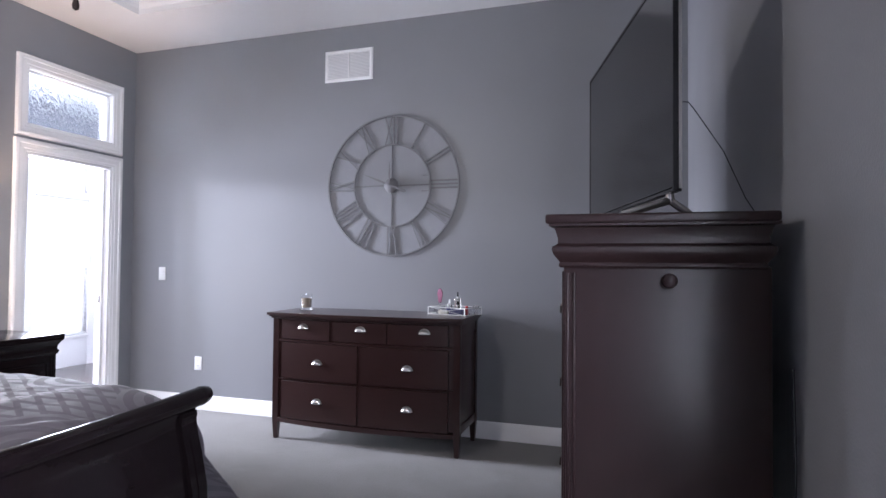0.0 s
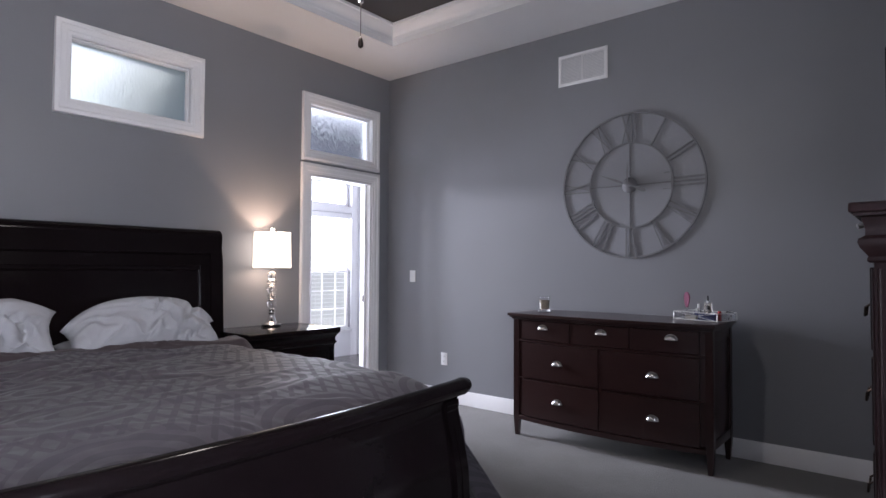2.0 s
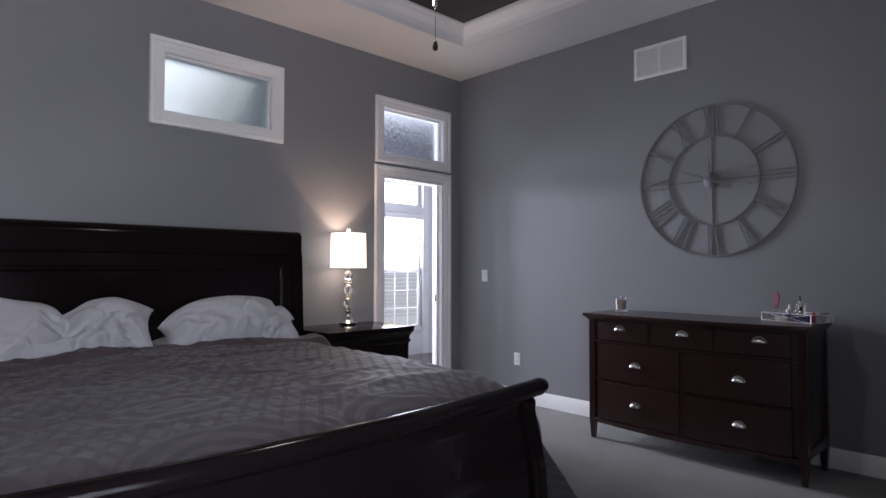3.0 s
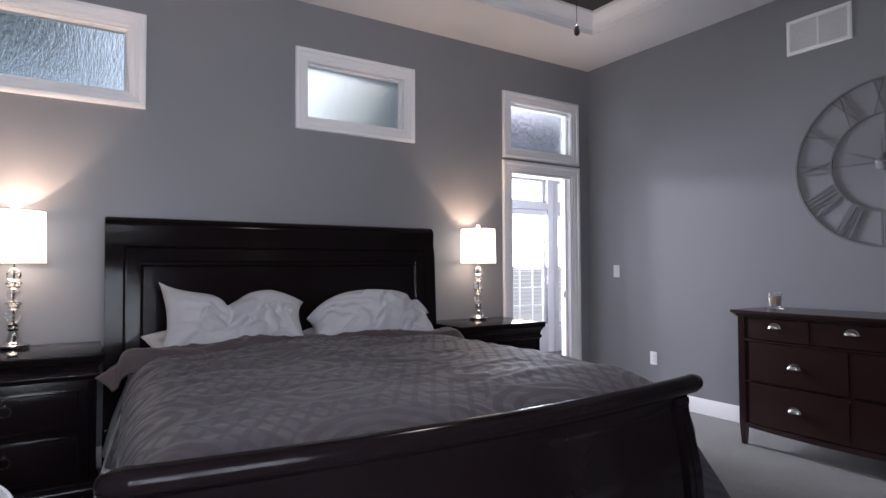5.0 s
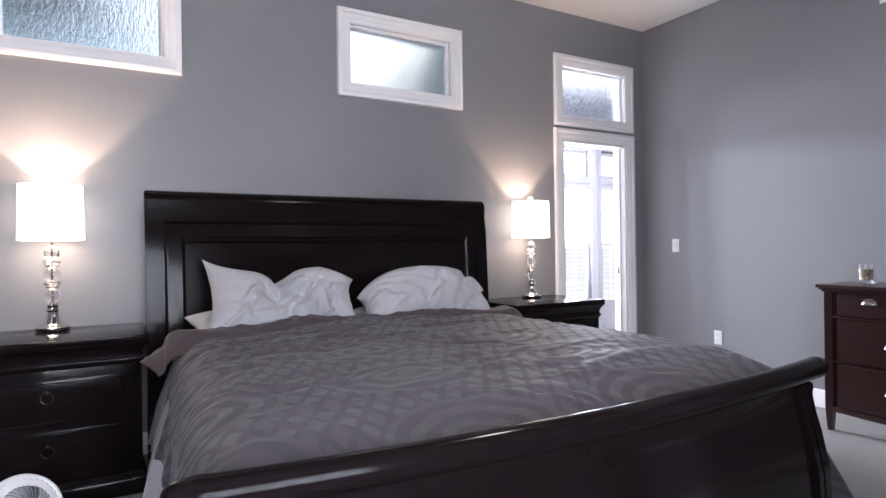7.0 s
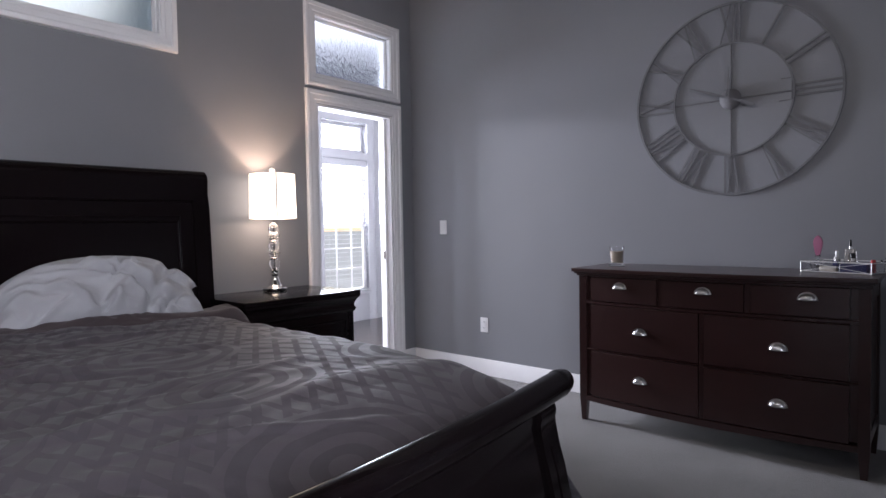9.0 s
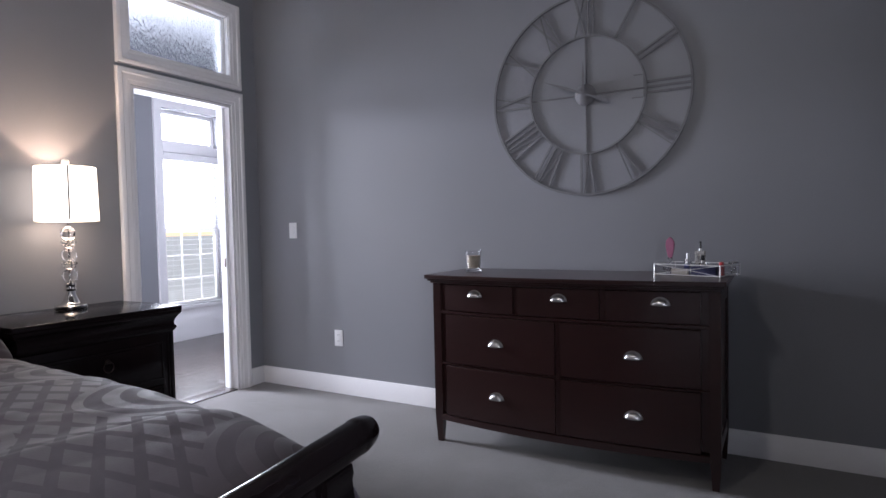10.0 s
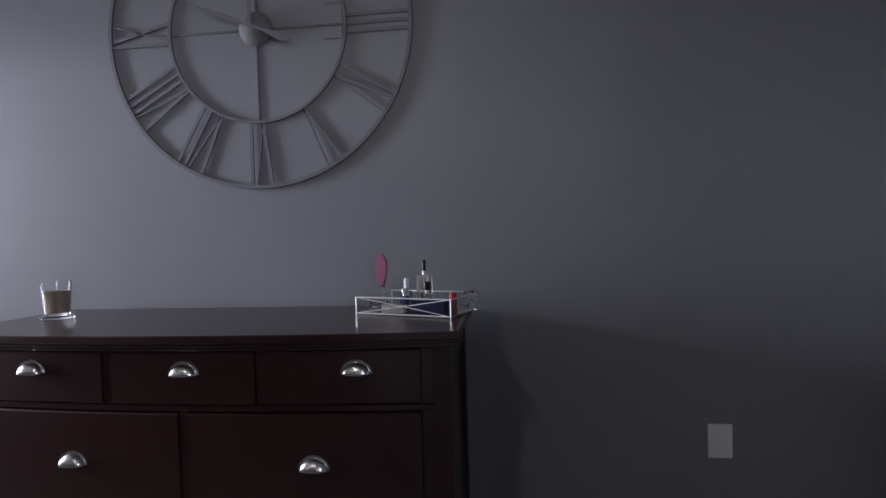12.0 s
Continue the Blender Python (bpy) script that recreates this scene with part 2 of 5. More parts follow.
def box(lo, hi, bevel=0.0, bm=None, seg=2):
    own = bmesh.new()
    vs = [own.verts.new((x, y, z)) for x in (lo[0], hi[0]) for y in (lo[1], hi[1]) for z in (lo[2], hi[2])]
    for q in ((0, 1, 3, 2), (4, 6, 7, 5), (0, 4, 5, 1), (2, 3, 7, 6), (0, 2, 6, 4), (1, 5, 7, 3)):
        own.faces.new([vs[i] for i in q])
    if bevel:
        bmesh.ops.bevel(own, geom=list(own.edges), offset=bevel, segments=seg, affect="EDGES", profile=0.6)
    if bm is None:
        return own
    merge(bm, own)
    return bm


def merge(bm, other):
    me = bpy.data.meshes.new("tmp")
    bmesh.ops.recalc_face_normals(other, faces=other.faces)
    other.to_mesh(me)
    other.free()
    bm.from_mesh(me)
    bpy.data.meshes.remove(me)


def lathe(profile, seg=24, center=(0, 0, 0), bm=None, sides=None):
    """profile: (radius, z) from bottom to top."""
    own = bmesh.new()
    rings = []
    for r, z in profile:
        if r < 1e-5:
            rings.append([own.verts.new((0, 0, z))])
        else:
            rings.append([own.verts.new((r * math.cos(2 * math.pi * k / seg), r * math.sin(2 * math.pi * k / seg), z)) for k in range(seg)])
    for a, b in zip(rings, rings[1:]):
        for k in range(seg):
            q = [a[k % len(a)], a[(k + 1) % len(a)], b[(k + 1) % len(b)], b[k % len(b)]]
            q = list(dict.fromkeys(q))
            if len(q) > 2:
                own.faces.new(q)
    if len(rings[0]) > 1:
        own.faces.new(rings[0])
    if len(rings[-1]) > 1:
        own.faces.new(rings[-1])
    bmesh.ops.translate(own, verts=own.verts, vec=center)
    if bm is None:
        return own
    merge(bm, own)
    return bm


def tube(points, radius, seg=8, bm=None, closed=False):
    own = bmesh.new()
    pts = [Vector(p) for p in points]
    n = len(pts)
    rings = []
    up = None
    for i, p in enumerate(pts):
        a = pts[(i - 1) % n] if closed or i else p
        b = pts[(i + 1) % n] if closed or i < n - 1 else p
        d = (b - a).normalized()
        if up is None:
            up = d.orthogonal().normalized()
        up = (up - d * up.dot(d)).normalized()
        side = d.cross(up)
        rings.append([own.verts.new(p + radius * (math.cos(2 * math.pi * k / seg) * up + math.sin(2 * math.pi * k / seg) * side)) for k in range(seg)])
    last = n if closed else n - 1
    for i in range(last):
        a, b = rings[i], rings[(i + 1) % n]
        for k in range(seg):
            own.faces.new((a[k], a[(k + 1) % seg], b[(k + 1) % seg], b[k]))
    if not closed:
        own.faces.new(rings[0]), own.faces.new(rings[-1])
    if bm is None:
        return own
    merge(bm, own)
    return bm


def ring(a0, a1, b0, b1, profile, place, sides=4, bm=None):
    """A closed profile of (outset, height) carried with mitres round the rectangle a0..a1, b0..b1. place(a, b, h) gives the point.
    sides=3 leaves out the side at b0 (an open foot)."""
    own = bmesh.new()
    cols = []
    for ca, cb, sa, sb in ((a0, b0, -1, -1), (a0, b1, -1, 1), (a1, b1, 1, 1), (a1, b0, 1, -1)):
        col = []
        for d, h in profile:
            bb = cb + sb * d
            if sides == 3 and sb < 0:
                bb = b0
            col.append(own.verts.new(place(ca + sa * d, bb, h)))
        cols.append(col)
    n = len(profile)
    for c in range(sides):
        p, q = cols[c], cols[(c + 1) % 4]
        for k in range(n):
            own.faces.new((p[k], p[(k + 1) % n], q[(k + 1) % n], q[k]))
    if sides == 3:
        own.faces.new(cols[0]), own.faces.new(cols[3])
    if bm is None:
        return own
    merge(bm, own)
    return bm


def prism(outline, place, lo, hi, bm=None, bevel=0.0):
    """An outline of (a, b) pulled from lo to hi; place(a, b, h)."""
    own = bmesh.new()
    p = [own.verts.new(place(a, b, lo)) for a, b in outline]
    q = [own.verts.new(place(a, b, hi)) for a, b in outline]
    own.faces.new(p), own.faces.new(q)
    for k in range(len(p)):
        own.faces.new((p[k], p[(k + 1) % len(p)], q[(k + 1) % len(p)], q[k]))
    if bevel:
        bmesh.ops.recalc_face_normals(own, faces=own.faces)
        bmesh.ops.bevel(own, geom=[e for e in own.edges if e.calc_face_angle(0) > 0.5], offset=bevel, segments=2, affect="EDGES")
    if bm is None:
        return own
    merge(bm, own)
    return bm


def arc(cx, cy, r, a0, a1, n):
    return [(cx + r * math.cos(radians(a0 + (a1 - a0) * k / n)), cy + r * math.sin(radians(a0 + (a1 - a0) * k / n))) for k in range(n + 1)]


def structure(name, bm, material, label="", **k):
    ob = part(name, bm, material, label=label, **k)
    ob["kind"] = "structure"
    return ob


# ---- the rooms ----
structure("floor", box((W, S_, -0.12), (E_, N, 0)), "carpet", "light beige-grey cut-pile bedroom carpet")


def wall_with_holes(name, x0, x1, y0, y1, z0, z1, holes, along="y", label=""):
    """A wall slab with rectangular holes (lo, hi, zlo, zhi) right through it."""
    bm = bmesh.new()
    ys = sorted({y0, y1, *[h[0] for h in holes], *[h[1] for h in holes]})
    zs = sorted({z0, z1, *[h[2] for h in holes], *[h[3] for h in holes]})
    grid = {}

    def solid(i, j):
        if not (0 <= i < len(ys) - 1 and 0 <= j < len(zs) - 1):
            return False
        cy, cz = (ys[i] + ys[i + 1]) / 2, (zs[j] + zs[j + 1]) / 2
        return not any(h[0] < cy < h[1] and h[2] < cz < h[3] for h in holes)

    def v(x, y, z):
        k = (x, y, z)
        if k not in grid:
            grid[k] = bm.verts.new((x, y, z) if along == "y" else (y, x, z))
        return grid[k]

    for i in range(len(ys) - 1):
        for j in range(len(zs) - 1):
            if not solid(i, j):
                continue
            ya, yb, za, zb = ys[i], ys[i + 1], zs[j], zs[j + 1]
            for x in (x0, x1):
                bm.faces.new((v(x, ya, za), v(x, yb, za), v(x, yb, zb), v(x, ya, zb)))
            for di, dj, q in ((-1, 0, ((ya, za), (ya, zb))), (1, 0, ((yb, za), (yb, zb))), (0, -1, ((ya, za), (yb, za))), (0, 1, ((ya, zb), (yb, zb)))):
                if not solid(i + di, j + dj):
                    (a, b), (c, d) = q
                    bm.faces.new((v(x0, a, b), v(x1, a, b), v(x1, c, d), v(x0, c, d)))
    return structure(name, bm, "wall", label)


T = 0.13
WIN = {"window_1": (1.60, 2.475, 2.445, 2.905), "window_2": (-0.484, 0.384, 2.445, 2.905), "transom": (3.632, 4.448, 2.42, 2.885)}
holes = [(a, b, c, d) for a, b, c, d in WIN.values()] + [(DOOR_Y0, DOOR_Y1, 0.0, DOOR_H)]
wall_with_holes("wall_west", W - T, W, S_ - T, N, 0.0, CEIL + 0.5, holes, label="grey painted bedroom wall behind the bed")
wall_with_holes("wall_north", N, N + T, W - T, E_ + T, 0.0, CEIL + 0.5, [], along="x", label="grey painted bedroom wall with the clock")
# Added opening, out of view, for the east fill lamp.
EY0, EY1, EZ0, EZ1 = -0.62, 0.92, 0.78, 2.22
wall_with_holes("wall_east", E_, E_ + T, S_ - T, N, 0.0, CEIL + 0.5, [(EY0, EY1, EZ0, EZ1)], label="grey painted bedroom wall behind the tall chest")
structure("wall_south", box((W, S_ - T, 0), (E_, S_, CEIL + 0.5)), "wall", "plain grey bedroom wall")

TX0, TX1, TY0, TY1 = -3.39, 0.10, -0.44, 4.0
bm = bmesh.new()
box((W, S_, CEIL), (TX0, N, CEIL + 0.165), bm=bm)
box((TX1, S_, CEIL), (E_, N, CEIL + 0.165), bm=bm)
box((TX0, S_, CEIL), (TX1, TY0, CEIL + 0.165), bm=bm)
box((TX0, TY1, CEIL), (TX1, N, CEIL + 0.165), bm=bm)
structure("ceiling", bm, "ceiling", "white painted border of the tray ceiling")
structure("ceiling_tray", box((TX0 - 0.1, TY0 - 0.1, CEIL + 0.166), (TX1 + 0.1, TY1 + 0.1, CEIL + 0.25)), "ceiling_dark", "dark brown painted centre of the tray ceiling")
crown = [(-0.003, -0.003), (-0.006, -0.003), (-0.006, 0.045), (-0.012, 0.052), (-0.014, 0.066), (-0.02, 0.074), (-0.035, 0.086), (-0.06, 0.10), (-0.08, 0.122), (-0.088, 0.135), (-0.10, 0.14), (-0.10, 0.163), (-0.003, 0.163)]
structure("trim", ring(TX0, TX1, TY0, TY1, crown, lambda a, b, h: (a, b, CEIL + h)), "white", "white crown moulding inside the tray")

base_prof = [(0, 0), (0.0, 0.014), (0.096, 0.014), (0.106, 0.010), (0.120, 0.009), (0.131, 0.004), (0.133, 0.0)]


def baseboard(a, b, place):
    bm = bmesh.new()
    p = [bm.verts.new(place(a, h, z)) for z, h in base_prof]
    q = [bm.verts.new(place(b, h, z)) for z, h in base_prof]
    bm.faces.new(p), bm.faces.new(q)
    for k in range(len(p)):
        bm.faces.new((p[k], p[(k + 1) % len(p)], q[(k + 1) % len(p)], q[k]))
    structure("baseboard", bm, "white", "white painted wooden baseboard")


baseboard(W, E_, lambda s, h, z: (s, N - h, z))
baseboard(S_, 3.60, lambda s, h, z: (W + h, s, z))
baseboard(4.56, N - 0.014, lambda s, h, z: (W + h, s, z))
baseboard(S_, N - 0.014, lambda s, h, z: (E_ - h, s, z))
baseboard(W + 0.014, E_ - 0.014, lambda s, h, z: (s, S_ + h, z))

casing = [(0.0, 0.0), (0.0, 0.012), (0.006, 0.016), (0.022, 0.016), (0.026, 0.020), (0.06, 0.022), (0.066, 0.028), (0.088, 0.030), (0.095, 0.026), (0.098, 0.0)]

# Unseen window, added to dress the east fill lamp's opening.
ew = empty("window_6", (E_, EY0, EZ0))
tagged(ew, "unseen tall white-cased window, added beside the chest to let fill light in", "window", kind="structure")


def ew_pl(a, b, h):
    return (-h, a - EY0, b - EZ0)


part("window_casing", ring(EY0 + 0.006, EY1 - 0.006, EZ0 + 0.006, EZ1 - 0.006, casing, ew_pl), "white", ew)
part("window_jamb", ring(EY0, EY1, EZ0, EZ1, [(0.0, -T), (0.0, 0.0), (-0.012, 0.0), (-0.012, -T)], ew_pl), "white", ew)
part("window_frame", ring(EY0 + 0.012, EY1 - 0.012, EZ0 + 0.012, EZ1 - 0.012, [(0.0, -0.12), (0.0, -0.07), (-0.04, -0.07), (-0.045, -0.12)], ew_pl), "white", ew)
part("mullion", box((0.08, (EY1 - EY0) / 2 - 0.03, 0.05), (0.118, (EY1 - EY0) / 2 + 0.03, EZ1 - EZ0 - 0.05), 0.004), "white", ew)
ep = part("pane", box((0.093, 0.05, 0.05), (0.099, EY1 - EY0 - 0.05, EZ1 - EZ0 - 0.05)), "pane", ew)
ep.visible_shadow = False


def wall_window(name, key, label, mull=False):
    y0, y1, z0, z1 = WIN[key]
    ob = empty(name, (W, (y0 + y1) / 2, z0))
    tagged(ob, label, "window", kind="structure")
    oy = (y0 + y1) / 2

    def pl(a, b, h):
        return (h, a - oy, b - z0)

    part("window_casing", ring(y0 + 0.006, y1 - 0.006, z0 + 0.006, z1 - 0.006, casing, pl), "white", ob)
    part("window_jamb", ring(y0, y1, z0, z1, [(0.0, -T), (0.0, 0.004), (-0.012, 0.004), (-0.012, -T)], pl), "white", ob)
    fr = ring(y0 + 0.012, y1 - 0.012, z0 + 0.012, z1 - 0.012, [(0.0, -0.10), (0.0, -0.034), (-0.008, -0.034), (-0.012, -0.042), (-0.018, -0.046), (-0.020, -0.10)], pl)
    part("window_frame", fr, "white", ob)
    bm = box((-0.068, y0 + 0.029 - oy, 0.029), (-0.062, y1 - 0.029 - oy, z1 - z0 - 0.029))
    g = part("pane", bm, "softglass" if key == "window_1" else "rainglass", ob, "rain-textured obscured glass pane")
    g.visible_shadow = True
    return ob


wall_window("window_1", "window_1", "small high window with rain-textured glass and white casing")
wall_window("window_2", "window_2", "small high window with rain-textured glass and stepped white casing")
wall_window("window_3", "transom", "transom window with rain-textured glass over the doorway")

door = empty("doorway", (W, DOOR_Y0, 0))
tagged(door, "open cased doorway with white stepped trim and a pocket-door slot", "doorway", kind="structure")
part("door_casing", ring(DOOR_Y0 - 0.004, DOOR_Y1 + 0.004, 0, DOOR_H + 0.004, [(a * 1.02, b) for a, b in casing] + [(0.104, 0.0)], lambda a, b, h: (h, a - DOOR_Y0, b), sides=3), "white", door)
part("door_jamb", ring(DOOR_Y0, DOOR_Y1, 0, DOOR_H, [(0.0, -T - 0.01), (0.0, 0.004), (-0.018, 0.004), (-0.018, -T - 0.01)], lambda a, b, h: (h, a - DOOR_Y0, b), sides=3), "white", door)
part("door_edge", box((-0.085, DOOR_Y1 - DOOR_Y0 - 0.045, 0.012), (-0.045, DOOR_Y1 - DOOR_Y0 - 0.017, DOOR_H - 0.02), 0.002), "white", door, "white edge of the pocket door")
part("door_latch", box((-0.076, DOOR_Y1 - DOOR_Y0 - 0.0475, 0.96), (-0.054, DOOR_Y1 - DOOR_Y0 - 0.0445, 1.03), 0.001), "bronze", door, "dark metal latch plate")
part("threshold", box((-T - 0.01, 0.018, 0.0), (0.0, DOOR_Y1 - DOOR_Y0 - 0.018, 0.008), 0.003), "plank", door, "dark wooden threshold")

# the room beyond
FY0, FY1, FZ = 2.75, 7.35, 3.3
structure("floor_beyond", box((FAR, FY0, -0.12), (W - T, FY1, -0.012)), "black", "dark bed under the wooden planks")
# The openings below y 4.2 are unseen, added to pass fill through the doorway.
FW = [(5.43, 6.18, 0.40, 2.14), (5.43, 6.18, 2.24, 2.62), (6.39, 7.12, 0.40, 2.14), (6.39, 7.12, 2.24, 2.62), (2.93, 3.27, 0.40, 2.14), (3.39, 4.16, 0.40, 2.14), (3.39, 4.16, 2.24, 2.62)]
wall_with_holes("wall_far_west", FAR - T, FAR, FY0 - T, FY1, -0.5, FZ, FW, label="pale wall with tall windows in the next room")
wall_with_holes("wall_far_north", FY1, FY1 + T, FAR - T, W, -0.5, FZ, [], along="x")
wall_with_holes("wall_far_south", FY0 - T, FY0, FAR, W - T, -0.5, FZ, [], along="x")
# Thin pale slab, added so that window 1 does not look onto a dark wall.
structure("siding_south", box((FAR, FY0 - T - 0.03, -0.5), (W - T - 0.003, FY0 - T - 0.002, FZ)), "bright_backing", "pale slab added on the outside wall to brighten the glass of the high window")
structure("wall_far_east", box((W - T, N + T, -0.1), (W, FY1, FZ)), "wall")
structure("ceiling_beyond", box((FAR - T, FY0 - T, FZ), (W - T, FY1 + T, FZ + 0.1)), "ceiling", "white ceiling of the next room")


def baseboard_far(a, b):
    baseboard(a, b, lambda s, h, z: (FAR + h, s, z))


baseboard_far(FY0, 5.33)



def far_window(name, y0, y1):
    ob = empty(name, (FAR, y0, 0))
    tagged(ob, "tall white double-hung window with grid, transom and a panel below", "window", kind="structure")

    def pl(a, b, h):
        return (h, a - y0, b)

    part("window_casing", ring(y0, y1, 0, 2.63, [(0.0, 0.0), (0.0, 0.016), (0.02, 0.02), (0.075, 0.024), (0.085, 0.030), (0.10, 0.030), (0.10, 0.0)], pl, sides=3), "white", ob)
    part("window_panel", box((0.001, 0.002, 0), (0.014, y1 - y0 - 0.002, 0.36), 0.003), "white", ob, "white panel under the window")
    part("window_sill", box((-0.06, 0.001, 0.362), (0.05, y1 - y0 - 0.001, 0.398), 0.006), "white", ob)
    part("mullion", box((-0.10, 0.001, 2.14), (0.022, y1 - y0 - 0.001, 2.24), 0.005), "white", ob, "white rail under the transom")
    for za, zb in ((0.40, 1.285), (1.25, 2.14), (2.24, 2.62)):
        x = -0.05 if za < 1 else -0.075
        part("window_frame", ring(y0, y1, za, zb, [(0.0, x - 0.03), (0.0, x), (-0.04, x), (-0.045, x - 0.006), (-0.045, x - 0.03)], pl), "white", ob)
        g = part("pane", box((x - 0.018, 0.045, za + 0.045), (x - 0.014, y1 - y0 - 0.045, zb - 0.045)), "pane", ob)
        g.visible_shadow = False
    for k in (1, 2):
        yy = (y1 - y0) * k / 3
        part("muntin", box((-0.062, yy - 0.008, 0.445), (-0.050, yy + 0.008, 1.24), 0.002), "white", ob)
        zz = 0.445 + (1.24 - 0.445) * k / 3
        part("muntin", box((-0.060, 0.045, zz - 0.008), (-0.051, y1 - y0 - 0.045, zz + 0.008), 0.002), "white", ob)
    bl = empty("window_blind", (FAR, y0, 0))
    tagged(bl, "white slatted blind with open slats in the tall window", "blind", "blinds in the next room")
    part("headrail", box((-0.035, 0.012, 2.05), (0.012, y1 - y0 - 0.012, 2.135), 0.004), "white", bl)
    slat = box((-0.022, 0.015, -0.0012), (0.022, y1 - y0 - 0.015, 0.0012))
    me = finish(slat, "slat", "plastic")
    z = 0.43
    while z < 2.03:
        s = new("slat", me)
        s.location = (-0.012, 0, z)
        s.rotation_euler = (0, radians(-4), 0)
        s.parent = bl
        z += 0.024 if z < 0.56 else 0.058
    for yy in (0.10, y1 - y0 - 0.10):
        part("cord", tube([(-0.012, yy, 0.42), (-0.012, yy, 2.06)], 0.0012, 5), "plastic", bl)
    part("bottom_rail", box((-0.032, 0.014, 0.402), (0.010, y1 - y0 - 0.014, 0.42), 0.003), "plastic", bl)


far_window("window_4", 5.43, 6.18)
far_window("window_5", 6.39, 7.12)


# ---- outside ----
structure("ground", box((-300, -300, -0.9), (300, 300, -0.6)), "grass", "green lawn round the house")
# Carried 280 m out over the lawn as a bright backdrop for the lower panes.
structure("patio", box((-280.0, -2.0, -0.6), (FAR - T, 280.0, -0.45)), "concrete", "pale concrete pavement, stretched far out to brighten the view in the far windows")


def tree(x, y, height, seed):
    rnd = random.Random(seed)
    t = empty("tree", (x, y, -0.6))
    tagged(t, "leafy green garden tree with a brown trunk", "tree", "garden trees")
    bm = bmesh.new()
    tips = []
    lathe([(0.14, 0), (0.10, height * 0.25), (0.07, height * 0.5), (0.02, height * 0.85)], 8, bm=bm)
    for k in range(9):
        a, z = rnd.uniform(0, 6.28), height * rnd.uniform(0.3, 0.7)
        r = height * rnd.uniform(0.18, 0.32)
        tip = (r * math.cos(a), r * math.sin(a), z + r * 0.7)
        tube([(0, 0, z), (tip[0] * 0.5, tip[1] * 0.5, z + r * 0.3), tip], 0.022, 5, bm=bm)
        tips.append(tip)
    part("trunk", bm, "bark", t)
    vs, fs = [], []
    tips.append((0, 0, height * 0.9))
    for tip in tips:
        for k in range(520):
            d = Vector((rnd.gauss(0, 1), rnd.gauss(0, 1), rnd.gauss(0, 0.8))) * height * 0.075
            p = Vector(tip) + d
            u = Vector((rnd.uniform(-1, 1), rnd.uniform(-1, 1), rnd.uniform(-1, 1))).normalized() * 0.07
            w = u.orthogonal().normalized() * 0.04
            i = len(vs)
            vs += [p - u, p + w, p + u, p - w]
            fs.append((i, i + 1, i + 2, i + 3))
    me = bpy.data.meshes.new("crown")
    me.from_pydata(vs, [], fs)
    me.materials.append(M["leaf"])
    c = new("crown", me)
    c.parent = t


for k, (x, y, h) in enumerate(((-10.3, -1.7, 8.6), (-11.5, -4.5, 8.8))):
    tree(x, y, h, 12 + k)


# ---- cabinet parts ----
def crown_profile(out, top, drop):
    """A dark cornice: (outset, z) of a closed ring under a top board."""
    return [(-0.03, top), (out, top), (out, top - 0.010), (out - 0.004, top - 0.018), (out - 0.012, top - 0.024), (out - 0.018, top - 0.036),
            (out - 0.026, top - 0.05), (out - 0.030, top - 0.068), (out - 0.029, top - 0.080), (out - 0.022, top - 0.088), (out - 0.021, top - 0.096),
            (out - 0.026, top - 0.106), (out - 0.034, top - 0.118), (out - 0.039, top - drop + 0.012), (out - 0.036, top - drop + 0.006), (out - 0.036, top - drop), (-0.03, top - drop)]


def ring_pull(parent, x, y, z, side=-1, mat_="bronze"):
    """A ring pull on a face whose outward normal is side along x."""
    h = part("handle", lathe([(0.0, 0), (0.013, 0), (0.011, 0.006), (0.006, 0.010), (0.006, 0.018), (0.009, 0.022), (0.0, 0.026)], 12), mat_, parent, "dark metal ring pull")
    h.rotation_euler = (0, radians(90 * side), 0)
    h.location = (x, y, z)
    bm = tube([(0.027 * math.cos(a), 0.027 * math.sin(a), 0) for a in np.linspace(0, 2 * math.pi, 17)[:-1]], 0.0028, 6, closed=True)
    r = part("ring", bm, mat_, h)
    r.location = (0.027, 0, 0.014)
    return h


